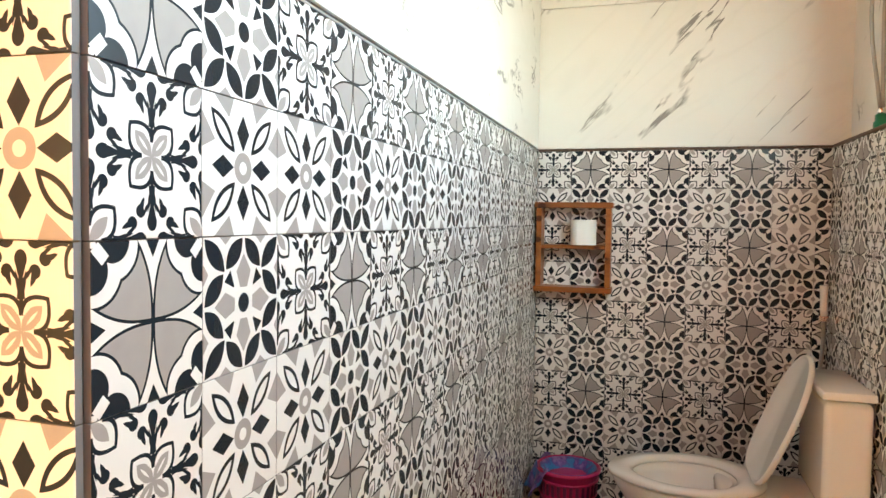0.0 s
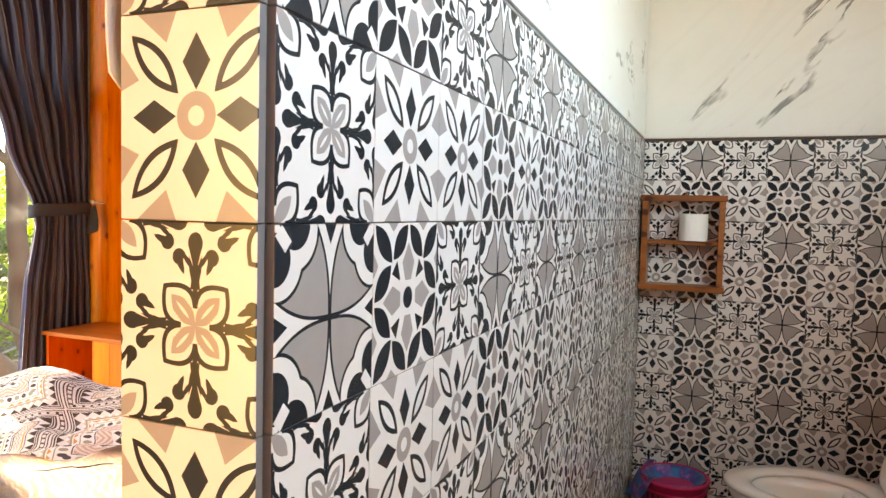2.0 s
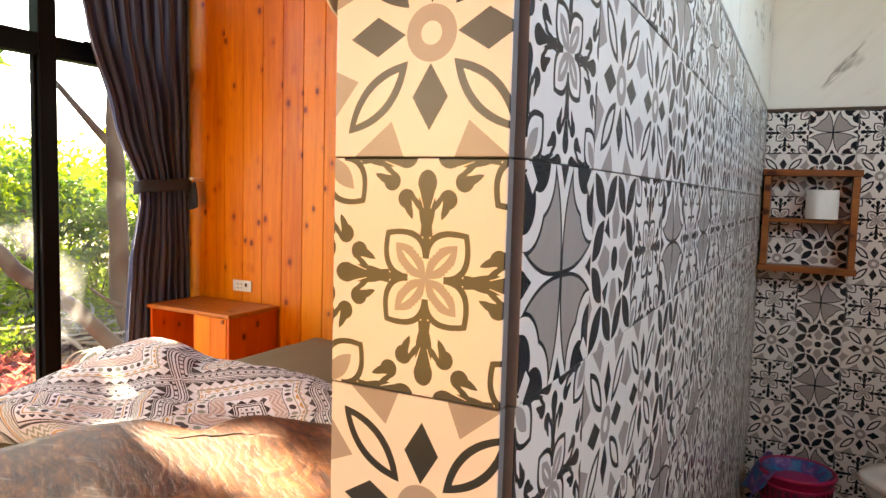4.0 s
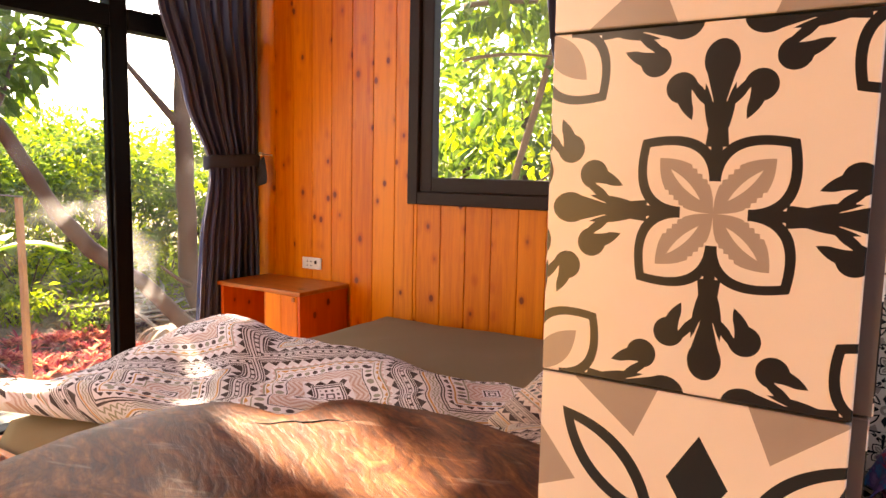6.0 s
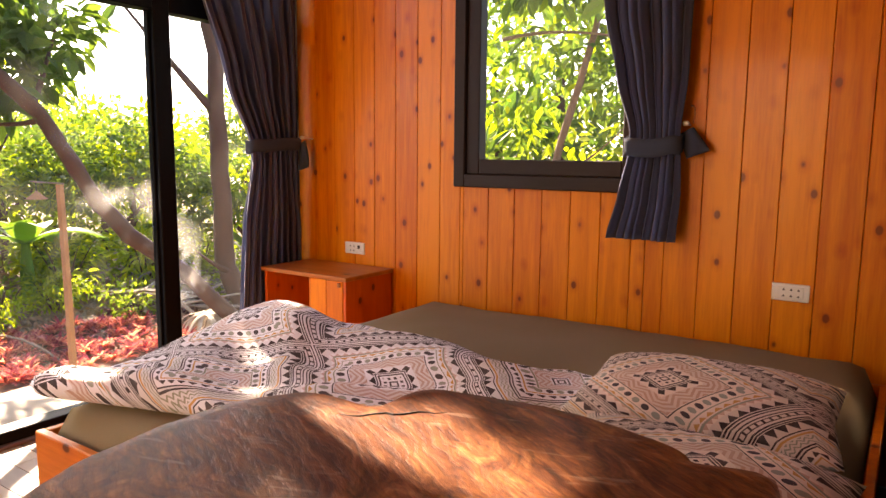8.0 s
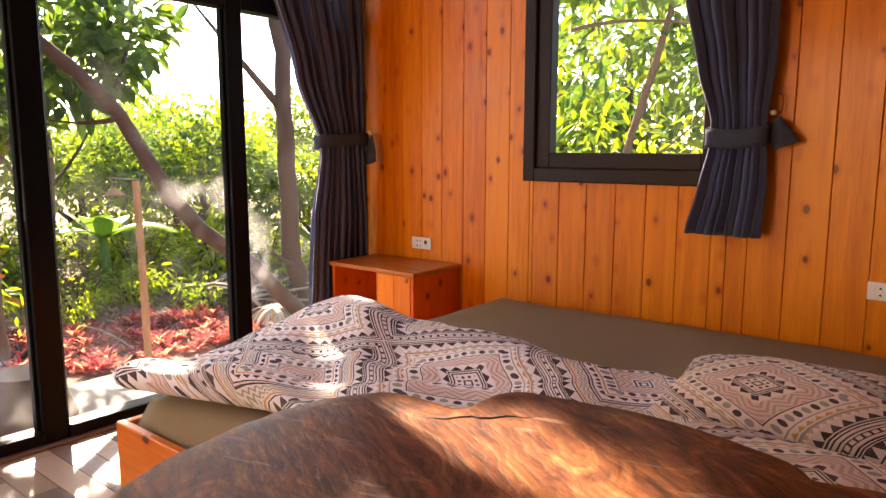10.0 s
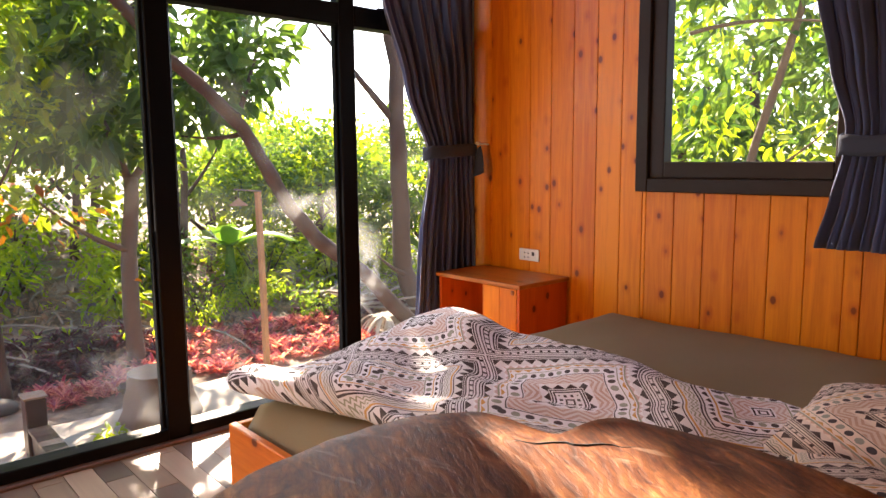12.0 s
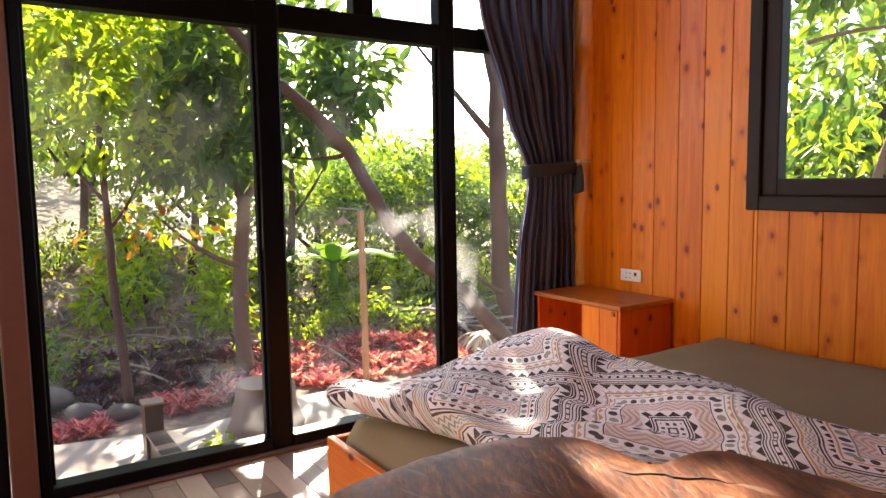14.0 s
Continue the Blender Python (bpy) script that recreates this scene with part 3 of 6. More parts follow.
part("transom_mullion", boxed((X0 + 0.004, 1.655, BEAM[1]), (X1 - 0.002, 1.752, CEIL), 0.004), ALU, glazing)
for y, x in ((0.6, 0.018), (1.5, 0.018), (2.3, 0.018)):
    part("screw_cap", boxed((X1 + x - 0.016, y, BEAM[1] - 0.004), (X1 + x - 0.008, y + 0.045, BEAM[1] + 0.006), 0.002), ALU, glazing)
thing("trim_post", boxed((GLASS_X - 0.06, 0.31, FLOOR), (GLASS_X + 0.05, 0.392, CEIL), 0.006), POST_WOOD, "dark red stained timber post beside the glazing", "post", kind="structure")
# panel out of view, added so that sun enters and bounces warm
side_glass = empty("window_2", (GLASS_X, -0.2, FLOOR), "unseen clear glass panel added beside the timber post to let sun in", "window", kind="structure")
for y0, y1, z0, z1 in ((0.26, 0.308, FLOOR, CEIL), (-0.62, -0.57, FLOOR, CEIL), (-0.57, 0.26, FLOOR, 0.094), (-0.57, 0.26, BEAM[0], BEAM[1])):
    part("frame", boxed((X0, y0, z0), (X1, y1, z1), 0.004), ALU, side_glass)
pane = part("pane", boxed((GLASS_X - 0.012, -0.57, 0.09), (GLASS_X - 0.006, 0.26, CEIL)), GLASS, side_glass)
pane.visible_shadow = False
thing("threshold_trim", boxed((X1 + 0.016, 0.393, FLOOR - 0.011), (X1 + 0.05, 2.9, FLOOR + 0.012), 0.004), TRIM, "brown timber threshold strip along the glass doors", "threshold", kind="structure")

# ---------------------------------------------------------------- pine wall window
window_3 = empty("window_3", ((WIN_L + WIN_R) / 2, WALL_Y, WIN_B), "dark brown framed window with a dusty pane", "window", kind="structure")


def frame_ring(name, l, r, b, t, w, y0, y1, mat, parent):
    for lo, hi in (((l, y0, b), (l + w, y1, t)), ((r - w, y0, b), (r, y1, t)), ((l + w, y0, b), (r - w, y1, b + w)), ((l + w, y0, t - w), (r - w, y1, t))):
        part(name, boxed(lo, hi, 0.004), mat, parent)


frame_ring("casing", FR_L, FR_R, FR_B, FR_T, 0.058, WALL_Y - 0.030, WALL_Y + 0.03, BROWN_FRAME, window_3)
frame_ring("sash", FR_L + 0.059, FR_R - 0.059, FR_B + 0.059, FR_T - 0.059, 0.066, WALL_Y - 0.012, WALL_Y + 0.05, BROWN_FRAME, window_3)
pane = part("pane", boxed((WIN_L - 0.03, WALL_Y + 0.028, WIN_B - 0.03), (WIN_R + 0.03, WALL_Y + 0.034, WIN_T + 0.03)), GLASS, window_3)
pane.visible_shadow = False
# ---------------------------------------------------------------- bedroom things
def rumple(x, y, s=1.0):
    return noise.noise(Vector((x * 3.1 * s, y * 3.1 * s, 0.3))) + 0.5 * noise.noise(Vector((x * 7.3 * s, y * 6.1 * s, 2.7)))


# bed platform with panelled sides
BX0, BX1, BY0, BY1 = -2.505, -0.62, 1.085, 2.915
bed = empty("bed", ((BX0 + BX1) / 2, (BY0 + BY1) / 2, FLOOR), "low orange pine platform bed against the board wall", "bed")
part("front_panel", boxed((BX0, BY0, FLOOR), (BX1, BY0 + 0.025, 0.405), 0.003), PINE_X, bed)
part("back_panel", boxed((BX0, BY1 - 0.025, FLOOR), (BX1, BY1, 0.40), 0.003), PINE_X, bed)
for i in range(13):
    y0 = BY0 + 0.0255 + i * 0.1366
    part("side_board", boxed((BX0, y0, FLOOR), (BX0 + 0.025, y0 + 0.1350, 0.404), 0.003), PINE, bed)
part("head_panel", boxed((BX1 - 0.025, BY0 + 0.0255, FLOOR), (BX1, BY1 - 0.0255, 0.40), 0.003), PINE, bed)
part("slat_deck", boxed((BX0 + 0.0255, BY0 + 0.0255, 0.20), (BX1 - 0.0255, BY1 - 0.0255, 0.225)), PINE_X, bed)


def soft_pad(lo, hi, r, n=46, m=46, puff=0.0, wrinkle=0.0, power=6.0):
    """A padded block with rounded sides and a slightly wrinkled top."""
    bm = bmesh.new()
    cx, cy = (lo[0] + hi[0]) / 2, (lo[1] + hi[1]) / 2
    hx, hy = (hi[0] - lo[0]) / 2, (hi[1] - lo[1]) / 2

    def top(u, v):
        a, b = 2 * u - 1, 2 * v - 1
        e = max(abs(a) ** power, abs(b) ** power)
        drop = 1 - math.sqrt(max(0.0, 1 - e ** 2))
        z = hi[2] - (hi[2] - lo[2]) * 0.5 * drop + puff * (1 - a * a) * (1 - b * b)
        return (cx + hx * a, cy + hy * b, z + wrinkle * rumple(cx + hx * a, cy + hy * b) * (1 - e))

    def under(u, v):
        a, b = 2 * u - 1, 2 * v - 1
        e = max(abs(a) ** power, abs(b) ** power)
        drop = 1 - math.sqrt(max(0.0, 1 - e ** 2))
        return (cx + hx * a, cy + hy * b, lo[2] + (hi[2] - lo[2]) * 0.5 * drop)

    sheet_grid(bm, n, m, top)
    sheet_grid(bm, n, m, lambda u, v: under(1 - u, v))
    bmesh.ops.remove_doubles(bm, verts=bm.verts, dist=0.0004)
    return bm


mattress = thing("mattress", soft_pad((BX0 + 0.027, BY0 + 0.027, 0.226), (BX1 - 0.03, BY1 - 0.03, 0.490), 0.04, wrinkle=0.017, power=12),
                 SHEET, "thick mattress in an olive grey fitted sheet", "mattress", smooth=True)


def quilt_mesh():
    bm = bmesh.new()
    x0, x1, y0, y1, zb = -2.50, -1.14, 1.055, 1.985, 0.490

    def outline(a, b):
        x = (x0 + x1) / 2 + (x1 - x0) / 2 * a
        y = (y0 + y1) / 2 + (y1 - y0) / 2 * b
        x += 0.035 * noise.noise(Vector((b * 2.2, 0.4, a))) * abs(a)
        y += (0.02 + 0.15 * min(1.0, max(0.0, (x + 2.46) / 0.42))) * max(0.0, -b) ** 1.5
        y += (0.030 * noise.noise(Vector((a * 2.9, 4.4, b))) - 0.05 * max(0, a)) * (b > 0) * abs(b)
        return x, y

    def top(u, v):
        a, b = 2 * u - 1, 2 * v - 1
        x, y = outline(a, b)
        e = max(abs(a) ** 9, abs(b) ** 7)
        edge = math.sqrt(max(0.0, 1 - e * e))
        hump = 0.034 * math.exp(-((x + 2.32) / 0.30) ** 2 - ((y - 1.83) / 0.20) ** 2)
        ridge = 0.055 * math.exp(-((y - 1.72 - 0.10 * (x + 2.3)) / 0.15) ** 2)
        front = 0.03 * math.exp(-((y - 1.13) / 0.10) ** 2)
        fold = 0.013 * math.sin(11 * x + 15 * y + 2.5 * rumple(x, y, 0.6)) + 0.010 * math.sin(27 * (x * 0.6 - y) + 3 * rumple(x, y))
        z = 0.563 + hump + ridge + front + fold * 0.8 + 0.018 * rumple(x, y)
        z -= 0.03 * max(0.0, (x + 1.7) / 0.5)
        mid = zb + 0.045
        return (x, y, mid + (z - mid) * edge)

    def under(u, v):
        a, b = 1 - 2 * u, 2 * v - 1
        x, y = outline(a, b)
        e = max(abs(a) ** 9, abs(b) ** 7)
        edge = math.sqrt(max(0.0, 1 - e * e))
        mid = zb + 0.045
        return (x, y, mid + (zb + 0.004 - mid) * edge)

    sheet_grid(bm, 130, 90, top)
    sheet_grid(bm, 130, 90, under)
    bmesh.ops.remove_doubles(bm, verts=bm.verts, dist=0.0005)
    return bm


thing("quilt", quilt_mesh(), QUILT_CLOTH, "rumpled white quilt printed with brown and black bands", "quilt", smooth=True)


def pillow(at, w, d, h, turn, tilt, mat, label):
    bm = bmesh.new()

    def half(sign):
        def f(u, v):
            a, b = (2 * u - 1) * sign, 2 * v - 1
            body = max(0.0, (1 - abs(a) ** 2.6) * (1 - abs(b) ** 2.6)) ** 0.5
            pinch = 1 - 0.07 * (1 - abs(a)) * abs(b) ** 3 - 0.07 * (1 - abs(b)) * abs(a) ** 3
            x, y = a * w / 2 * pinch, b * d / 2 * pinch
            return (x, y, sign * h / 2 * body * (1 + 0.10 * rumple(x + at[0], y, 1.4)))
        return f
    sheet_grid(bm, 44, 34, half(1))
    sheet_grid(bm, 44, 34, half(-1))
    bmesh.ops.remove_doubles(bm, verts=bm.verts, dist=0.0006)
    ob = thing("pillow", bm, mat, label, "pillow", "pillows on the bed", smooth=True)
    ob.matrix_basis = pose(*at, tilt, 0, turn)
    return ob


pillow((-0.985, 1.93, 0.556), 0.60, 0.46, 0.165, 4, 3, PILLOW_CLOTH, "plump cotton pillow printed with a large brown diamond")
pillow((-0.93, 1.42, 0.548), 0.56, 0.50, 0.15, -5, 2, PILLOW_CLOTH_B, "flatter cotton pillow printed with leaves and zigzags")

# nightstand with an open cubby
NX0, NX1, NY0, NY1, NT = -3.272, -2.728, 2.572, 2.912, 0.590
nightstand = empty("nightstand", ((NX0 + NX1) / 2, (NY0 + NY1) / 2, FLOOR), "red-orange pine nightstand with an open cubby beside the bed", "nightstand")
part("top", boxed((NX0 - 0.012, NY0 - 0.014, NT - 0.020), (NX1 + 0.012, NY1, NT), 0.003), NIGHT_TOP, nightstand)
part("side_panel", boxed((NX0, NY0, FLOOR), (NX0 + 0.018, NY1 - 0.002, NT - 0.021), 0.002), PINE_RED, nightstand)
part("side_panel", boxed((NX1 - 0.018, NY0, FLOOR), (NX1, NY1 - 0.002, NT - 0.021), 0.002), PINE_RED, nightstand)
part("back_panel", boxed((NX0 + 0.019, NY1 - 0.02, FLOOR), (NX1 - 0.019, NY1 - 0.003, NT - 0.021)), PINE_RED, nightstand)
part("divider", boxed((-2.968, NY0 + 0.004, FLOOR + 0.03), (-2.952, NY1 - 0.021, NT - 0.021), 0.002), PINE_X, nightstand)
part("door_board", boxed((-2.951, NY0 - 0.002, FLOOR + 0.03), (-2.850, NY0 + 0.016, NT - 0.023), 0.002), PINE, nightstand)
part("door_board", boxed((-2.849, NY0 - 0.002, FLOOR + 0.03), (-2.747, NY0 + 0.016, NT - 0.023), 0.002), PINE, nightstand)
part("catch", boxed((-2.775, NY0 - 0.010, NT - 0.050), (-2.757, NY0 - 0.0025, NT - 0.030), 0.002), SHELF_WOOD, nightstand)
part("shelf", boxed((NX0 + 0.019, NY0 + 0.006, 0.27), (-2.969, NY1 - 0.021, 0.288), 0.002), PINE_X, nightstand)
part("base", boxed((NX0 + 0.019, NY0 + 0.02, FLOOR), (NX1 - 0.019, NY0 + 0.036, FLOOR + 0.029)), PINE_X, nightstand)


# slab table
def slab_radius(a):
    r = 1 / ((abs(math.cos(a)) / 0.435) ** 2.3 + (abs(math.sin(a)) / 0.385) ** 2.3) ** (1 / 2.3)
    r -= 0.10 * math.exp(-((a - 2.36) / 0.16) ** 2)
    r += 0.030 * math.exp(-((a - 0.80) / 0.07) ** 2) - 0.022 * math.exp(-((a - 0.93) / 0.06) ** 2)
    return r + 0.010 * noise.noise(Vector((math.cos(a) * 2.6, math.sin(a) * 2.6, 1.0))) + 0.007 * noise.noise(Vector((math.cos(a) * 9, math.sin(a) * 9, 5.0)))


def slab_mesh():
    bm = bmesh.new()
    n, cx, cy, zt = 200, -1.035, 0.785, 0.766
    layers = [(0.0, 0.0), (0.35, 0.0), (0.7, 0.0), (0.9, 0.0), (0.965, -0.002), (0.99, -0.008), (1.0, -0.02), (0.995, -0.04), (0.965, -0.062), (0.90, -0.07), (0.4, -0.07)]
    rings = []
    for f, dz in layers[1:]:
        ring = []
        for j in range(n):
            a = -math.pi + 2 * math.pi * j / n
            r = slab_radius(a) * f
            wob = 0.0018 * noise.noise(Vector((r * math.cos(a) * 8, r * math.sin(a) * 8, 0)))
            ring.append(bm.verts.new((cx + r * math.cos(a), cy + r * math.sin(a), zt + dz + wob)))
        rings.append(ring)
    c = bm.verts.new((cx, cy, zt))
    for j in range(n):
        bm.faces.new((c, rings[0][j], rings[0][(j + 1) % n]))
    for p, q in zip(rings, rings[1:]):
        for j in range(n):
            bm.faces.new((p[j], q[j], q[(j + 1) % n], p[(j + 1) % n]))
    bm.faces.new(rings[-1])
    bmesh.ops.recalc_face_normals(bm, faces=bm.faces)
    return bm


table = empty("slab_table", (-1.035, 0.72, FLOOR), "live-edge brown wood slab table beside the bed", "table")
part("slab", slab_mesh(), SLAB, table, "polished brown live-edge slab with a crack", smooth=True)
bm = bmesh.new()
tube(bm, [(-1.03, 0.72, FLOOR), (-1.02, 0.72, 0.25), (-1.04, 0.74, 0.5), (-1.03, 0.73, 0.698)], [0.19, 0.14, 0.13, 0.17], 20)
part("trunk_leg", bm, BARK, table, smooth=True)
bm = bmesh.new()
tube(bm, [(-1.285 + 0.012 * i, 0.935 + 0.0105 * i + 0.006 * math.sin(i * 1.7), 0.7655) for i in range(12)], [0.0006 + 0.0022 * math.sin(math.pi * (i + 0.3) / 12) for i in range(12)], 6)
part("crack", bm, HOLE, table, "dark drying crack")


# curtains
def curtain(name, spine, width, depth, z0, z1, pleats, axis, label):
    """A gathered curtain; width(z) gives its two edges along axis, depth(z) its fold depth."""
    thing_ = empty(name, spine, label, "curtain", "gathered curtains")
    bm = bmesh.new()
    nu, nv = pleats * 10 + 1, 64

    def f(u, v):
        z = z1 + (z0 - z1) * v
        lo, hi = width(z)
        s = lo + (hi - lo) * u
        ph = u * pleats * 2 * math.pi + 0.9 * noise.noise(Vector((u * 5, z * 1.1, 3)))
        d = depth(z) * (math.sin(ph) + 0.35 * math.sin(2.3 * ph + 1.0)) + 0.012 * noise.noise(Vector((u * 3, z * 4, 8)))
        s += depth(z) * 0.35 * math.cos(ph * 2)
        return (s, spine[1] + d, z) if axis == "x" else (spine[0] + d, s, z)
    sheet_grid(bm, nu, nv, f)
    ob = part("cloth", bm, CURTAIN, thing_, smooth=True)
    so = ob.modifiers.new("thick", "SOLIDIFY")
    so.thickness = 0.0018
    return thing_


def lerp_keys(z, keys):
    """Smooth blend between (z, value...) rows, z falling."""
    for (za, *a), (zb, *b) in zip(keys, keys[1:]):
        if z >= zb:
            t = min(1.0, max(0.0, (za - z) / (za - zb)))
            t = t * t * (3 - 2 * t) * 0.45 + t * 0.55
            return [p + (q - p) * t for p, q in zip(a, b)]
    return keys[-1][1:]


LEFT_KEYS = [(2.66, 2.03, 2.86), (1.95, 2.26, 2.86), (1.50, 2.41, 2.865), (1.20, 2.545, 2.86), (1.12, 2.55, 2.862), (0.80, 2.495, 2.885), (0.06, 2.44, 2.89)]
left_curtain = curtain("curtain", (-3.325, 2.6, 0.06), lambda z: lerp_keys(z, LEFT_KEYS), lambda z: 0.016 + 0.012 * min(1, abs(z - 1.19) * 2.2), 0.06, 2.66, 9, "y",
                       "dark grey curtain tied back in the corner by the glass doors")
RIGHT_KEYS = [(2.45, -1.76, -1.30), (1.70, -1.645, -1.315), (1.45, -1.585, -1.318), (1.25, -1.525, -1.335), (1.17, -1.528, -1.332), (1.0, -1.565, -1.325), (0.835, -1.605, -1.335)]
right_curtain = curtain("curtain", (-1.45, 2.845, 0.83), lambda z: lerp_keys(z, RIGHT_KEYS), lambda z: 0.014 + 0.010 * min(1, abs(z - 1.21) * 2.5), 0.835, 2.45, 8, "x",
                        "short dark grey curtain tied back beside the window")


def tieback(parent, centre, rx, ry, z0, z1, hook_at, tail):
    bm = bmesh.new()

    def f(u, v):
        a = 2 * math.pi * u
        return (centre[0] + rx * math.copysign(abs(math.cos(a)) ** 0.6, math.cos(a)), centre[1] + ry * math.copysign(abs(math.sin(a)) ** 0.6, math.sin(a)),
                z0 + (z1 - z0) * v + 0.010 * math.sin(a + 0.6) + 0.004 * math.sin(5 * a))
    sheet_grid(bm, 40, 5, f, close_u=True)
    band = part("tieback", bm, TIE, parent, "dark blue cloth tieback", smooth=True)
    band.modifiers.new("thick", "SOLIDIFY").thickness = 0.004
    bm = bmesh.new()
    hx, hy, hz = hook_at
    sheet_grid(bm, 7, 9, lambda u, v: (hx + tail[0] * v + (u - 0.5) * 0.055 * (0.6 + 0.5 * v) * (abs(tail[0]) >= abs(tail[1])) + (u - 0.5) * 0.02,
                                       hy + tail[1] * v + 0.008 * math.sin(u * 6 + v * 3) - 0.004, hz + tail[2] * v + (u - 0.5) * 0.03))
    end = part("tieback_end", bm, TIE, parent, "dark blue cloth tieback end", smooth=True)
    end.modifiers.new("thick", "SOLIDIFY").thickness = 0.004
    bm = bmesh.new()
    tube(bm, [(hx, WALL_Y + 0.005, hz + 0.025), (hx, hy, hz + 0.028)], 0.004, 8)
    lathe(bm, [(0.0065, -0.008), (0.012, -0.004), (0.013, 0.004), (0.008, 0.010)], (hx, hy - 0.004, hz + 0.028), 14)
    part("hook", bm, SOCKET, parent, "white wall hook", smooth=True)


tieback(left_curtain, (-3.325, 2.705, 0), 0.048, 0.172, 1.158, 1.222, (-3.275, 2.856, 1.205), (0.030, -0.03, -0.135))
tieback(right_curtain, (-1.43, 2.845, 0), 0.108, 0.045, 1.160, 1.228, (-1.320, 2.875, 1.245), (0.055, -0.015, -0.085))
bm = bmesh.new()
tube(bm, curve_pts((-1.315, WALL_Y - 0.012, 1.34), (-1.285, WALL_Y - 0.05, 1.345), (-1.30, WALL_Y - 0.03, 1.275), 9), 0.0035, 7)
thing("curtain_hook", bm, SHELF_WOOD, "small bronze hook on the board wall", "hook", smooth=True)


def wall_socket(x0, x1, z0, z1, holes, label):
    ob = empty("wall_socket", ((x0 + x1) / 2, WALL_Y, z0), label, "socket", "wall sockets")
    part("plate", boxed((x0, WALL_Y - 0.010, z0), (x1, WALL_Y + 0.001, z1), 0.003, 2), SOCKET, ob)
    part("module", boxed((x0 + 0.022, WALL_Y - 0.013, z0 + 0.012), (x1 - 0.018, WALL_Y - 0.0095, z1 - 0.010), 0.002), SOCKET, ob)
    w = (x1 - x0 - 0.05) / holes
    for i in range(holes):
        cx = x0 + 0.028 + w * (i + 0.5) * (0.62 if holes == 2 else 1)
        for dz in (0.32, 0.68):
            cz = z0 + (z1 - z0) * dz
            s = 0.0048
            bm = bmesh.new()
            a = [bm.verts.new((cx + p * s, WALL_Y - 0.0134, cz + q * s)) for p, q in ((-1, -0.8), (1, -0.8), (0, 1.1 if dz > 0.5 else 0.9))]
            b = [bm.verts.new((v.co.x, WALL_Y - 0.0128, v.co.z)) for v in a]
            bm.faces.new(a), bm.faces.new(b[::-1])
            for j in range(3):
                bm.faces.new((a[j], b[j], b[(j + 1) % 3], a[(j + 1) % 3]))
            part("slot", bm, HOLE, ob)
    return ob


sock = wall_socket(-3.045, -2.917, 0.640, 0.700, 2, "small white wall socket above the nightstand")
part("switch", boxed((-2.957, WALL_Y - 0.0142, 0.668), (-2.941, WALL_Y - 0.0125, 0.686), 0.001), HOLE, sock)
wall_socket(-1.000, -0.878, 0.646, 0.708, 3, "white three-way wall socket on the pine boards")

# lace cloth that hangs at the top of the partition's bedroom side
bm = bmesh.new()
sheet_grid(bm, 12, 14, lambda u, v: (PART_L - 0.003 - (0.013 + 0.003 * math.sin(9 * v)) * math.cos(math.pi * u / 2) * (0.75 + 0.25 * math.sin(3.0 * v)), PART_Y + 0.002 + 0.11 * u, 1.62 - (0.29 + 0.015 * math.sin(math.pi * u * 2.5)) * v))
lace = thing("lace_cloth", bm, LACE, "white lace cloth hanging on the partition", "cloth", smooth=True)
lace.modifiers.new("thick", "SOLIDIFY").thickness = 0.002

# ---------------------------------------------------------------- bathroom things
def bathroom_shelf():
    x0, x1, z0, z1, y0, y1 = -0.468, -0.163, 0.955, 1.312, WALL_Y - 0.092, WALL_Y - 0.001
    sh = empty("wall_shelf", ((x0 + x1) / 2, y1, z0), "small open teak shelf on the tiled wall", "shelf")
    part("side", boxed((x0 + 0.006, y0, z0 + 0.023), (x0 + 0.028, y1, z1 - 0.023), 0.002), SHELF_WOOD, sh)
    part("side", boxed((x1 - 0.028, y0, z0 + 0.023), (x1 - 0.006, y1, z1 - 0.023), 0.002), SHELF_WOOD, sh)
    part("top", boxed((x0, y0 - 0.004, z1 - 0.022), (x1, y1, z1), 0.002), SHELF_WOOD, sh)
    part("bottom", boxed((x0, y0 - 0.004, z0), (x1, y1, z0 + 0.022), 0.002), SHELF_WOOD, sh)
    part("shelf_board", boxed((x0 + 0.0285, y0 + 0.003, 1.128), (x1 - 0.0285, y1, 1.143), 0.002), SHELF_WOOD, sh)
    for x in (x0 + 0.05, x0 + 0.06, x1 - 0.035):
        part("screw", boxed((x, y0 + 0.02, z0 - 0.008), (x + 0.006, y0 + 0.026, z0 - 0.0002), 0.001), CHROME, sh)
    part("hanger", lathe(bmesh.new(), [(0.002, 0), (0.006, 0.002), (0.006, 0.012), (0.002, 0.016)], (x0 + 0.16, y1 - 0.006, z1 + 0.0005), 10), CHROME, sh)


bathroom_shelf()
roll = empty("toilet_roll", (-0.278, WALL_Y - 0.055, 1.1435), "white toilet paper roll on the teak shelf", "toilet roll")
bm = bmesh.new()
sheet_grid(bm, 32, 4, lambda u, v: (-0.278 + 0.051 * math.cos(2 * math.pi * u), WALL_Y - 0.055 + 0.051 * math.sin(2 * math.pi * u), 1.1435 + 0.1 * v), close_u=True)
sheet_grid(bm, 32, 3, lambda u, v: (-0.278 + (0.051 - 0.03 * v) * math.cos(2 * math.pi * u), WALL_Y - 0.055 + (0.051 - 0.03 * v) * math.sin(2 * math.pi * u), 1.2435), close_u=True)
part("paper", bm, PAPER, roll, smooth=False)
bm = bmesh.new()
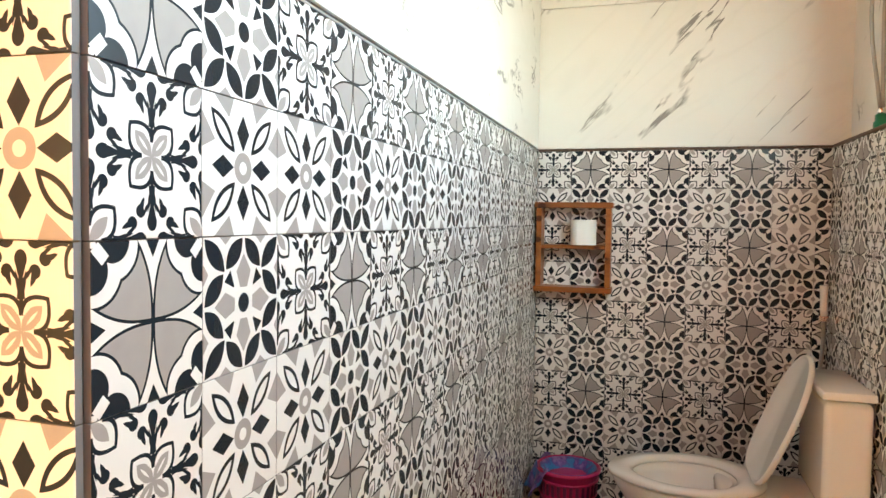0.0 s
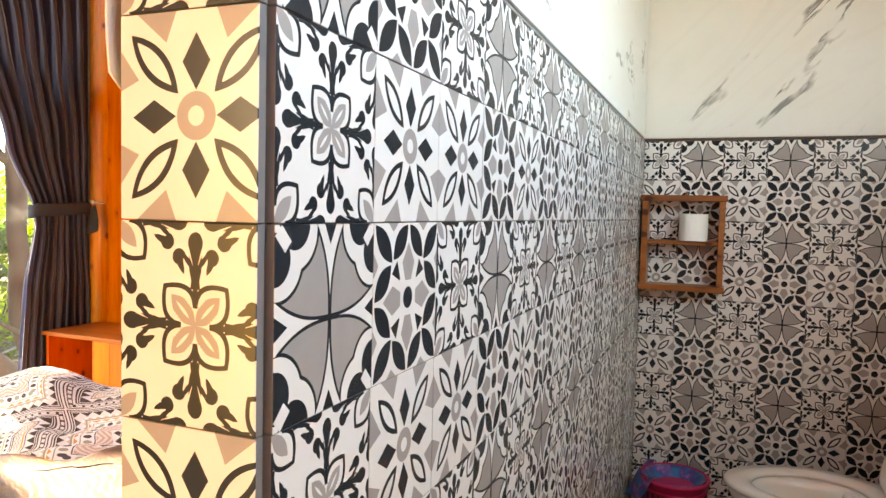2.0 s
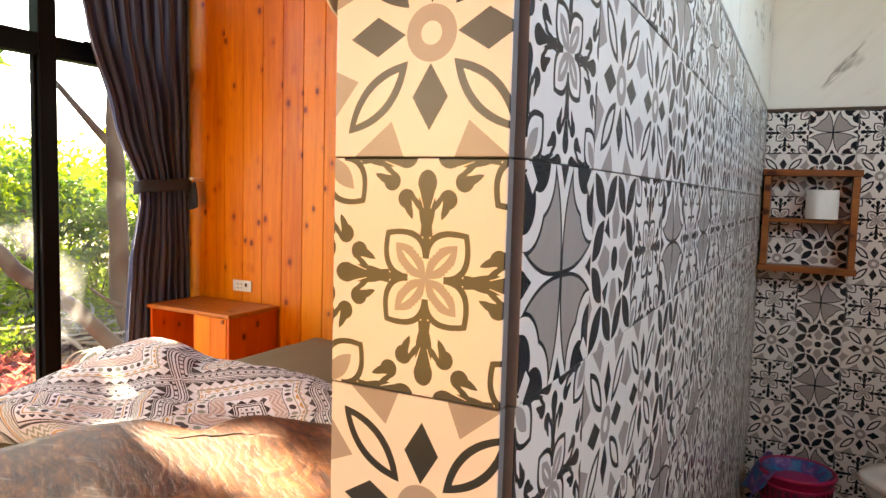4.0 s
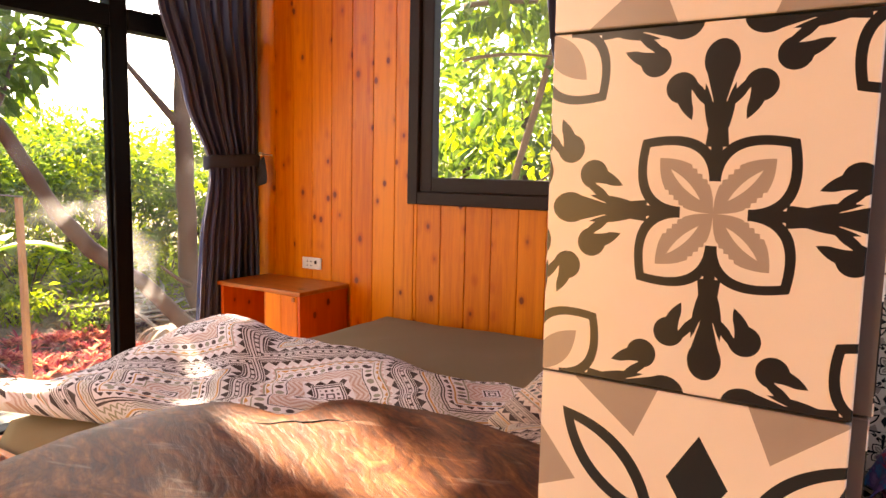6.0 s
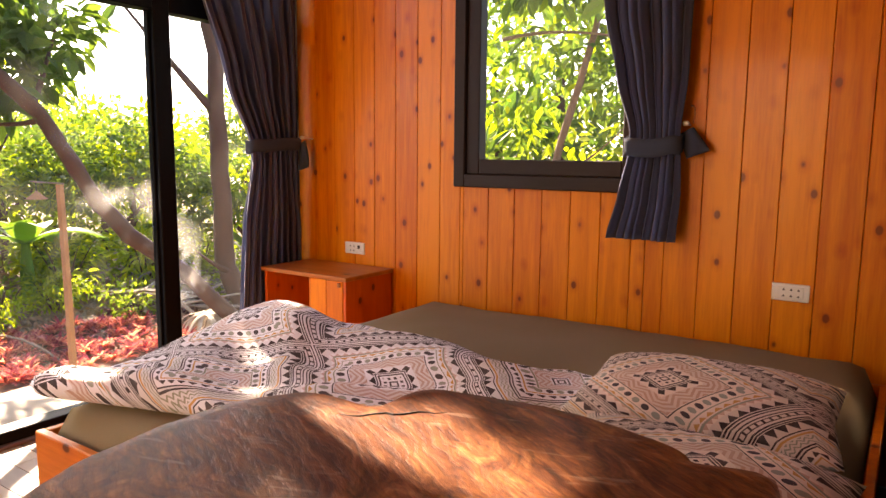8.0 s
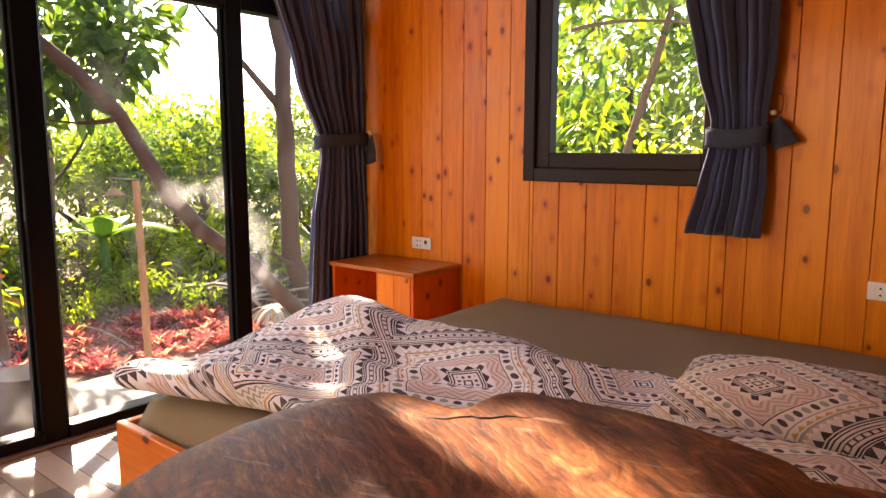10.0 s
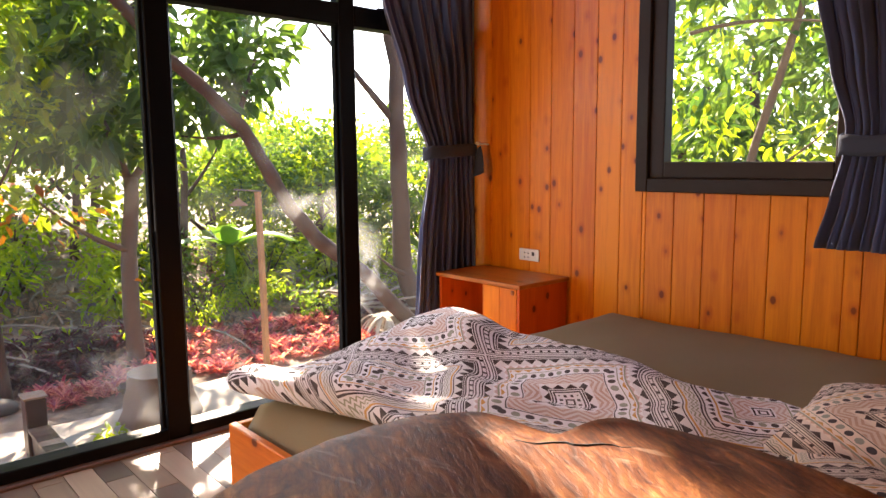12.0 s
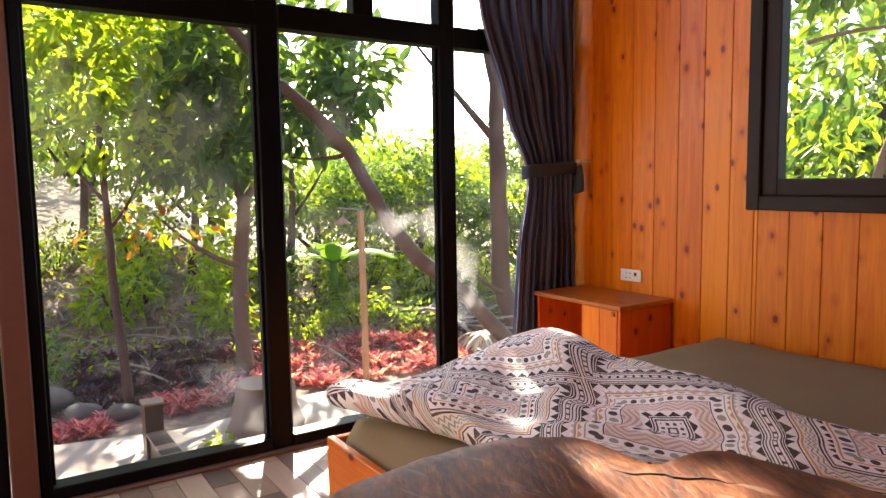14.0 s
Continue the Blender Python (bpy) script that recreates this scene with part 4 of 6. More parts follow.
sheet_grid(bm, 24, 3, lambda u, v: (-0.278 + 0.021 * math.cos(2 * math.pi * u), WALL_Y - 0.055 + 0.021 * math.sin(2 * math.pi * u), 1.1445 + 0.098 * v), close_u=True)
part("cardboard_core", bm, CARD, roll)


def oval(cx, cy, ax, ay, n=48, egg=0.0):
    pts = []
    for j in range(n):
        a = 2 * math.pi * j / n
        c, s = math.cos(a), math.sin(a)
        pts.append((cx + ax * c, cy + ay * s * (1 + egg * c)))
    return pts


def loft(bm, loops, cap_first=True, cap_last=True):
    rings = [[bm.verts.new(p) for p in loop] for loop in loops]
    n = len(rings[0])
    for a, b in zip(rings, rings[1:]):
        for j in range(n):
            bm.faces.new((a[j], a[(j + 1) % n], b[(j + 1) % n], b[j]))
    if cap_first:
        bm.faces.new(rings[0][::-1])
    if cap_last:
        bm.faces.new(rings[-1])
    return bm


def toilet():
    """Faces -x; tank against the tiled ledge wall."""
    TY = 2.445
    t = empty("toilet", (0.25, TY, FLOOR), "white ceramic toilet with its lid and seat raised", "toilet")
    cx = 0.105
    lv = lambda z, c, ax, ay, egg=0.12: [(x, y, z) for x, y in oval(c, TY, ax, ay, egg=egg)]
    bm = bmesh.new()
    loft(bm, [lv(FLOOR, 0.21, 0.20, 0.115), lv(0.09, 0.205, 0.19, 0.105), lv(0.20, 0.18, 0.19, 0.110), lv(0.30, 0.145, 0.215, 0.150), lv(0.365, 0.115, 0.232, 0.178), lv(0.395, 0.108, 0.238, 0.184),
              lv(0.405, 0.108, 0.232, 0.178), lv(0.405, 0.085, 0.165, 0.118), lv(0.38, 0.085, 0.155, 0.110), lv(0.28, 0.09, 0.10, 0.075), lv(0.22, 0.10, 0.05, 0.04)])
    part("bowl", bm, CERAMIC, t, smooth=True)
    part("back_block", boxed((0.20, TY - 0.13, FLOOR), (0.585, TY + 0.13, 0.404), 0.02, 3), CERAMIC, t, smooth=True)
    tank = part("tank", boxed((0.470, TY - 0.172, 0.400), (0.600, TY + 0.172, 0.730), 0.020, 4), CERAMIC, t, smooth=True)
    lid = part("tank_lid", boxed((0.462, TY - 0.178, 0.7345), (0.604, TY + 0.178, 0.759), 0.006, 3), CERAMIC, t, smooth=True)
    bm = lathe(bmesh.new(), [(0.032, 0), (0.032, 0.004), (0.026, 0.008), (0.012, 0.010)], (0.532, TY, 0.7595), 24)
    part("flush_button", bm, CHROME, lid, "chrome flush button", smooth=True)
    # seat ring lies on the bowl
    bm = bmesh.new()
    sec = [(1.0, 0.0), (1.01, 0.008), (0.985, 0.018), (0.80, 0.019), (0.72, 0.010), (0.72, 0.0)]
    loops = []
    for f, dz in sec:
        loops.append([(x, y, 0.407 + dz) for x, y in oval(cx - 0.012 * (1 - f), TY, 0.226 * f + (0.02 if f > 0.9 else 0.0), 0.186 * f, egg=0.10)])
    loft(bm, loops + [loops[0]], False, False)
    bmesh.ops.remove_doubles(bm, verts=bm.verts, dist=0.0003)
    part("seat", bm, SEAT_PLASTIC, t, smooth=True)
    # raised lid, leaning back on the tank
    bm = bmesh.new()
    flat = []
    for f, dz in ((0.0, 0.016), (0.75, 0.015), (0.97, 0.012), (1.0, 0.004), (0.985, -0.006), (0.94, -0.006), (0.93, 0.004), (0.0, 0.005)):
        flat.append([(0.215 + (x if x > 0 else -0.215 * q * (-x / (0.215 * q)) ** 0.45), y if x > 0 else math.copysign(0.178 * q * (abs(y) / (0.178 * q)) ** 0.45, y) * (1 + 0.12 * x / 0.215), dz)
                     for q in (max(f, 0.01),) for x, y in oval(0.0, 0.0, 0.215 * q, 0.178 * q)])
    loft(bm, flat)
    bmesh.ops.transform(bm, matrix=pose(0.300, TY, 0.432, 0, -68, 0) @ Matrix.Diagonal((1, 1, -1, 1)), verts=bm.verts)
    bmesh.ops.recalc_face_normals(bm, faces=bm.faces)
    raised = part("lid", bm, SEAT_PLASTIC, t, smooth=True)
    for y in (-0.125, 0.125):
        bm = bmesh.new()
        tube(bm, [(0.305, TY + y - 0.024, 0.432), (0.305, TY + y + 0.024, 0.432)], 0.022, 16)
        part("hinge", bm, SEAT_PLASTIC, raised, smooth=False)
        part("hinge_pad", boxed((0.272, TY + y - 0.014, 0.4265), (0.286, TY + y + 0.014, 0.434), 0.002), HOLE, raised)
    for y in (-0.10, 0.10):
        part("bumper", lathe(bmesh.new(), [(0.007, 0), (0.007, 0.006), (0.004, 0.009)], (0.385, TY + y, 0.700), 10), SEAT_PLASTIC, raised)
    part("supply_valve", lathe(bmesh.new(), [(0.010, 0), (0.014, 0.006), (0.012, 0.03), (0.006, 0.036)], (0.53, TY - 0.205, 0.40), 12), CHROME, t)


toilet()

bidet = empty("bidet_sprayer", (0.60, WALL_Y - 0.03, 0.9), "white hand sprayer in a wall holder", "sprayer")
bm = bmesh.new()
tube(bm, [(0.594, WALL_Y - 0.045, 0.905), (0.594, WALL_Y - 0.045, 0.93), (0.592, WALL_Y - 0.042, 0.98), (0.592, WALL_Y - 0.046, 1.015)], [0.012, 0.014, 0.013, 0.016], 14)
part("handle", bm, SEAT_PLASTIC, bidet, smooth=True)
part("holder", boxed((0.575, WALL_Y - 0.055, 0.882), (0.613, WALL_Y - 0.001, 0.905), 0.005, 2), CHROME, bidet)
bm = bmesh.new()
tube(bm, curve_pts((0.594, WALL_Y - 0.045, 0.882), (0.60, WALL_Y - 0.05, 0.70), (0.55, WALL_Y - 0.06, 0.55), 12), 0.0075, 8)
part("hose", bm, HOSE, bidet, smooth=True)

pipe = empty("water_pipe", (0.648, 2.52, CAP + 0.012), "grey flexible hoses on a green pipe fitting", "pipe")
bm = lathe(bmesh.new(), [(0.018, 0), (0.022, 0.003), (0.022, 0.022), (0.018, 0.026), (0.018, 0.045), (0.014, 0.048)], (0.646, 2.50, CAP + 0.0125), 16)
part("fitting", bm, GREEN_FIT, pipe, smooth=True)
part("collar", lathe(bmesh.new(), [(0.011, 0), (0.012, 0.004), (0.012, 0.014), (0.009, 0.018)], (0.646, 2.50, CAP + 0.061), 12), CHROME, pipe, smooth=True)
for dx, bow in ((-0.004, -0.035), (0.006, -0.006)):
    bm = bmesh.new()
    tube(bm, [(0.646 + dx + bow * math.sin(math.pi * min(1, i / 9)) ** 1.2, 2.50 + 0.012 * (dx > 0), CAP + 0.075 + 0.07 * i) for i in range(16)], 0.0062, 8)
    part("hose", bm, HOSE, pipe, smooth=True)

bucket = empty("bucket", (-0.30, 2.70, FLOOR), "pink plastic bucket on the bathroom floor", "bucket")
bm = bmesh.new()
prof = [(0.085, 0.0), (0.090, 0.03), (0.104, 0.17), (0.114, 0.255), (0.122, 0.258), (0.123, 0.268), (0.116, 0.272), (0.110, 0.262), (0.100, 0.16), (0.084, 0.012)]
lathe(bm, prof, (-0.30, 2.70, FLOOR), 36)
part("body", bm, PINK, bucket, smooth=True)
for z in (0.09, 0.17, 0.225):
    r = 0.0925 + 0.083 * (z - 0.03) / 1.0
    bm = bmesh.new()
    lathe(bm, [(r + 0.001, 0), (r + 0.007, 0.002), (r + 0.007, 0.007), (r + 0.001, 0.009)], (-0.30, 2.70, FLOOR + z), 36)
    part("rib", bm, PINK, bucket, smooth=True)
for row in range(2):
    for j in range(30):
        r = 0.1005 + 0.0066 * row
        bm = boxed((-0.006, -0.0025, 0.0), (0.006, 0.0006, 0.045), 0.001)
        bmesh.ops.transform(bm, matrix=pose(-0.30, 2.70, 0, 0, 0, j * 12) @ pose(0, -r, FLOOR + 0.112 + 0.066 * row, 3.5), verts=bm.verts)
        part("slot", bm, PINK_DARK, bucket)
bm = bmesh.new()
random.seed(9)
turn = lambda u: math.pi * (0.72 + 0.62 * u)
sheet_grid(bm, 24, 12, lambda u, v: (-0.30 + (0.119 + 0.018 * math.sin(26 * u) * v + 0.035 * v) * math.cos(turn(u)),
                                     2.70 + (0.119 + 0.012 * math.sin(19 * u) * v + 0.02 * v) * math.sin(turn(u)),
                                     FLOOR + 0.276 + 0.012 * math.sin(14 * u) - (0.11 + 0.05 * noise.noise(Vector((u * 6, 2, 0)))) * v * math.sin(math.pi * (0.1 + 0.8 * u))))
sheet_grid(bm, 40, 10, lambda u, v: (-0.30 + (0.106 - 0.09 * v) * math.cos(2 * math.pi * u), 2.70 + (0.106 - 0.09 * v) * math.sin(2 * math.pi * u),
                                     FLOOR + 0.270 - 0.10 * v + 0.03 * v * noise.noise(Vector((math.cos(2 * math.pi * u) * 3, math.sin(2 * math.pi * u) * 3, v * 4)))), close_u=True)
bag = thing("bin_bag", bm, BLUE_BAG, "crumpled blue plastic bag lining the bucket", "bag", smooth=True)
bag.modifiers.new("thick", "SOLIDIFY").thickness = 0.001
# ---------------------------------------------------------------- garden
def ground_height(x, y):
    far = max(0.0, -x - 5.6)
    rise = 0.16 * far * (1 / (1 + math.exp((y - 3.0) * 1.4))) + 0.03 * far
    rise = min(rise, 3.5)
    bumps = 0.035 * noise.noise(Vector((x * 0.9, y * 0.9, 1))) + 0.015 * noise.noise(Vector((x * 4, y * 4, 2)))
    return GROUND + rise + bumps * min(1.0, max(0.0, (-x - 3.9)) + max(0.0, y - 3.5))


def ground_mesh():
    bm = bmesh.new()
    warp = lambda s: math.copysign(abs(s) ** 3.2 * 160 + abs(s) * 9, s)
    sheet_grid(bm, 130, 130, lambda u, v: (lambda x, y: (x, y, ground_height(x, y)))(-6 + warp(2 * u - 1), 2 + warp(2 * v - 1)))
    return bm


thing("ground", ground_mesh(), GROUND_MAT, "brown garden soil rising to a slope", "ground", kind="structure", smooth=True)
bm = bmesh.new()
sheet_grid(bm, 14, 80, lambda u, v: (lambda x, y: (x, y, max(GROUND, ground_height(x, y)) + 0.03 - 0.05 * (u > 0.93)))(
    -3.40 - u * (1.62 + 0.22 * noise.noise(Vector((v * 9, 0, 3)))), -3.0 + v * 8.5))
thing("pavement", bm, PATH_MAT, "pale sandy concrete path along the cabin", "path", kind="structure", smooth=True)


SUN_AXIS = np.array(sun_dir)
# (spot, radius): places in room and garden picked to be sunlit
SUN_GAPS = [*(((-1.24 + 0.058 * j, 0.968 - 0.0135 * j, 0.775), 0.035) for j in range(4)), ((-1.20, 0.985, 0.775), 0.03), ((-1.16, 1.13, 0.775), -0.03), ((-1.32, 0.93, 0.775), -0.01), ((-1.30, 0.66, 0.775), -0.035),
            ((-2.04, 1.38, 0.62), 0.008), ((-1.93, 1.44, 0.62), 0.008), ((-2.38, 1.16, 0.60), 0.05), ((-2.25, 1.62, 0.66), 0.025),
            ((-3.28, 1.31, 0), 0.07), ((-3.11, 1.21, 0), 0.07), ((-3.34, 1.43, 0), 0.05), ((-2.99, 1.28, 0), 0.06), ((-3.20, 1.17, 0), 0.05), ((-3.06, 1.37, 0), 0.05), ((-3.30, 1.12, 0), 0.04), ((-3.0, 1.12, 0), 0.04),
            *(((-5.3 - 0.42 * i, 2.35 + 0.42 * j - 0.12 * i, -0.15 + 0.06 * i), 0.26) for i in range(3) for j in range(4)), *(((-4.35 - 0.3 * (j % 2), 0.45 + 0.42 * j, -0.27), 0.06) for j in range(5)),
            ((-5.45, 1.11, 2.10), 0.22), ((-5.45, 0.80, 2.06), 0.22), ((-5.45, 0.84, 1.78), 0.15)]


def leaf_cloud(clumps, n, size, seed, droop=0.25, hollow=0.35, wide=0.42, gaps=True):
    """Many single leaves spread through ellipsoid clumps (x, y, z, rx, ry, rz)."""
    g = np.random.default_rng(seed)
    vol = np.array([c[3] * c[4] * c[5] for c in clumps]) ** 0.75
    pick = g.choice(len(clumps), n, p=vol / vol.sum())
    c = np.array(clumps)[pick]
    d = g.normal(size=(n, 3))
    d /= np.linalg.norm(d, axis=1)[:, None]
    r = (hollow + (1 - hollow) * g.random(n) ** 0.6) * (1 + 0.22 * np.sin(d[:, 0] * 5 + pick) * np.cos(d[:, 2] * 6 + pick * 2))
    base = c[:, :3] + d * r[:, None] * c[:, 3:]
    out = d + g.normal(size=(n, 3)) * 0.7
    out[:, 2] -= droop
    out /= np.linalg.norm(out, axis=1)[:, None]
    side = np.cross(out, g.normal(size=(n, 3)) * 0.45 + np.array([0, 0, 1]))
    side /= np.linalg.norm(side, axis=1)[:, None] + 1e-6
    up = np.cross(side, out)
    L = size * (0.6 + 0.8 * g.random(n))[:, None]
    w = L * wide
    v = np.stack([base, base + out * L * 0.35 + side * w * 0.5 + up * L * 0.06, base + out * L * 0.72 + side * w * 0.36 + up * L * 0.03, base + out * L - up * L * 0.10,
                  base + out * L * 0.72 - side * w * 0.36 + up * L * 0.03, base + out * L * 0.35 - side * w * 0.5 + up * L * 0.06, base + out * L * 0.5 - up * L * 0.03], axis=1)
    # leaves on the sun lines are left out, so light falls on the chosen spots
    keep = np.ones(n, bool)
    for p, r in SUN_GAPS if gaps else ():
        rel = v[:, 6] - np.array(p)
        away = np.linalg.norm(rel - (rel @ SUN_AXIS)[:, None] * SUN_AXIS, axis=1)
        keep &= (away > r + 0.28 * L[:, 0]) | (rel @ SUN_AXIS < 0.4)
    v, n = v[keep], int(keep.sum())
    idx = np.arange(n)[:, None] * 7
    f = np.concatenate([idx + np.array(t) for t in ((0, 6, 1), (1, 6, 2), (2, 6, 3), (3, 6, 4), (4, 6, 5), (5, 6, 0))])
    return v.reshape(-1, 3), f


def leaf_mesh(name, mat, *clouds):
    vs, fs, k = [], [], 0
    for v, f in clouds:
        vs.append(v)
        fs.append(f + k)
        k += len(v)
    me = bpy.data.meshes.new(name)
    me.from_pydata(np.concatenate(vs).tolist(), [], np.concatenate(fs).tolist())
    me.materials.append(mat)
    return me


def tree(name, label, trunk, radii, limbs, crowns, bark, group="garden trees"):
    """trunk: points; limbs: (points, radii); crowns: (material, clumps, count, leaf length, seed)."""
    ob = empty(name, trunk[0], label, "tree", group)
    bm = bmesh.new()
    pts = []
    for i in range((len(trunk) - 1) * 4 + 1):
        a, t = divmod(i, 4)
        b = min(a + 1, len(trunk) - 1)
        p = Vector(trunk[a]).lerp(Vector(trunk[b]), t / 4)
        pts.append(p + Vector((noise.noise(p * 2.1), noise.noise(p * 2.3 + Vector((5, 0, 0))), 0)) * radii[0] * 0.5)
    n = len(pts)
    rr = [radii[0] + (radii[-1] - radii[0]) * i / (n - 1) for i in range(n)]
    tube(bm, pts, [r * (1 + 0.16 * noise.noise(Vector((i * 0.8, 0, radii[0] * 50)))) for i, r in enumerate(rr)], 10)
    part("trunk", bm, bark, ob, smooth=True)
    for lp, lr in limbs:
        bm = bmesh.new()
        q = curve_pts(*lp, n=9)
        tube(bm, q, [lr * (1 - 0.75 * i / 8) for i in range(9)], 7)
        part("limb", bm, bark, ob, smooth=True)
    for mat, clumps, count, size, seed in crowns:
        c = new("crown", leaf_mesh("crown", mat, leaf_cloud(clumps, count, size, seed)))
        hang(c, ob)
    return ob


# leaning tree with large leaves, close behind the glass
tree("leaning_tree", "leaning brown tree trunk with large dark green leaves",
     [(-4.98, 3.95, -0.32), (-5.20, 3.45, 0.27), (-5.43, 3.17, 0.54), (-5.47, 2.97, 0.80), (-5.49, 2.81, 1.11), (-5.44, 2.58, 1.41), (-5.38, 2.34, 1.62), (-5.34, 2.05, 1.84), (-5.25, 1.6, 2.25)], [0.070, 0.036],
     [(((-5.46, 2.62, 1.36), (-5.6, 2.5, 1.30), (-5.7, 2.25, 1.34)), 0.022), (((-5.44, 2.55, 1.43), (-5.6, 2.75, 1.75), (-5.7, 2.9, 2.1)), 0.025), (((-5.3, 1.9, 1.95), (-5.7, 1.9, 2.3), (-6.0, 2.0, 2.7)), 0.03)],
     [(LEAF_DARK, [(-5.70, 2.20, 1.80, 0.5, 0.55, 0.42)], 190, 0.16, 10),
      (LEAF_DARK, [(-5.95, 2.85, 2.05, 0.45, 0.40, 0.42), (-5.9, 1.75, 2.3, 0.5, 0.5, 0.4), (-6.3, 2.6, 2.4, 0.5, 0.5, 0.4), (-5.8, 1.6, 1.45, 0.35, 0.4, 0.35), (-6.5, 2.2, 1.8, 0.4, 0.5, 0.4), (-5.9, 2.55, 1.75, 0.4, 0.35, 0.4), (-6.2, 2.1, 1.35, 0.3, 0.3, 0.25)], 2000, 0.17, 11),
      # the two crowns at z 3.95 are added to shade the slab table
      (LEAF, [(-5.7, 1.75, 2.15, 0.5, 0.5, 0.4)], 190, 0.16, 12), (LEAF, [(-5.7, 1.90, 3.95, 0.5, 0.55, 0.6)], 900, 0.2, 13), (LEAF, [(-5.7, 3.18, 3.95, 0.5, 0.46, 0.6)], 600, 0.2, 14)], BARK)
# upright trunk seen past the curtain
tree("upright_tree", "upright brown tree trunk with a bare side branch",
     [(-5.6, 4.40, -0.35), (-5.66, 4.34, -0.12), (-5.74, 4.30, 0.19), (-5.82, 4.34, 1.24), (-5.92, 4.38, 2.29), (-5.98, 4.40, 3.4), (-6.0, 4.5, 4.4)], [0.10, 0.06],
     # long limb towards x -7.5 only carries the added shading crown
     [(((-5.88, 4.30, 1.55), (-6.1, 4.05, 1.95), (-6.35, 3.75, 2.45)), 0.04), (((-5.70, 4.28, 0.10), (-5.62, 4.1, 0.16), (-5.6, 3.9, 0.32)), 0.03), (((-5.98, 4.42, 3.7), (-6.7, 4.0, 4.5), (-7.5, 3.4, 4.8)), 0.04)],
     # clumps at x -7.5 are added above the view to shade quilt and slab
     [(LEAF_DARK, [(-6.0, 4.9, 3.9, 0.9, 0.9, 0.7), (-6.6, 4.0, 4.2, 0.8, 0.7, 0.6)], 900, 0.16, 21), (LEAF_DARK, [(-7.5, 3.15, 4.75, 0.5, 0.36, 0.36), (-7.5, 3.6, 4.80, 0.5, 0.36, 0.40), (-7.5, 3.15, 5.15, 0.5, 0.5, 0.22)], 1500, 0.18, 22)], BARK)
# forked pale tree
tree("forked_tree", "slim pale forked tree with yellow-green leaves",
     [(-5.66, 1.82, -0.33), (-5.70, 1.84, 0.3), (-5.78, 1.88, 0.75), (-5.82, 1.92, 1.05)], [0.065, 0.045],
     [(((-5.82, 1.92, 1.0), (-5.75, 2.02, 1.2), (-5.7, 2.15, 1.35)), 0.035), (((-5.82, 1.92, 1.0), (-5.95, 1.85, 1.3), (-6.0, 1.7, 1.8)), 0.035),
      (((-5.72, 1.84, 0.55), (-5.8, 1.6, 0.62), (-5.9, 1.3, 0.95)), 0.024)],
     [(LEAF_BRIGHT, [(-5.75, 2.08, 1.15, 0.16, 0.16, 0.2), (-5.9, 1.5, 0.9, 0.3, 0.35, 0.2)], 90, 0.12, 31), (LEAF, [(-6.1, 1.7, 1.9, 0.6, 0.6, 0.5)], 500, 0.13, 32), (LEAF_ORANGE, [(-5.95, 1.3, 0.85, 0.3, 0.4, 0.25), (-5.7, 1.85, 0.3, 0.12, 0.2, 0.15)], 34, 0.11, 33)], BARK_PALE)
# thin tree with bright top
tree("thin_tree", "thin garden tree with bright sunlit leaves",
     [(-5.50, 1.01, -0.33), (-5.56, 1.0, 0.1), (-5.68, 0.98, 0.6), (-5.80, 0.98, 1.05), (-5.86, 0.98, 1.6)], [0.034, 0.02],
     [(((-5.75, 0.98, 0.85), (-5.8, 1.15, 1.0), (-5.85, 1.25, 1.3)), 0.015), (((-5.80, 0.98, 1.05), (-5.9, 0.8, 1.25), (-6.0, 0.7, 1.6)), 0.016)],
     [(LEAF_BRIGHT, [(-5.85, 1.1, 1.95, 0.55, 0.55, 0.42), (-5.7, 0.75, 2.25, 0.5, 0.45, 0.4), (-5.6, 1.3, 2.45, 0.35, 0.35, 0.3), (-5.65, 1.0, 1.5, 0.35, 0.45, 0.25)], 1200, 0.12, 41), (LEAF_BRIGHT, [(-5.45, 1.11, 2.10, 0.2, 0.25, 0.22), (-5.45, 0.80, 2.06, 0.2, 0.25, 0.22), (-5.45, 0.84, 1.78, 0.15, 0.2, 0.15)], 230, 0.15, 43),
      (LEAF, [(-6.3, 0.9, 1.6, 0.5, 0.7, 0.35), (-6.5, 1.3, 2.2, 0.5, 0.7, 0.6), (-6.2, 0.4, 1.9, 0.4, 0.6, 0.6), (-6.3, 0.8, 2.9, 0.6, 0.9, 0.5)], 1000, 0.10, 42)], BARK)
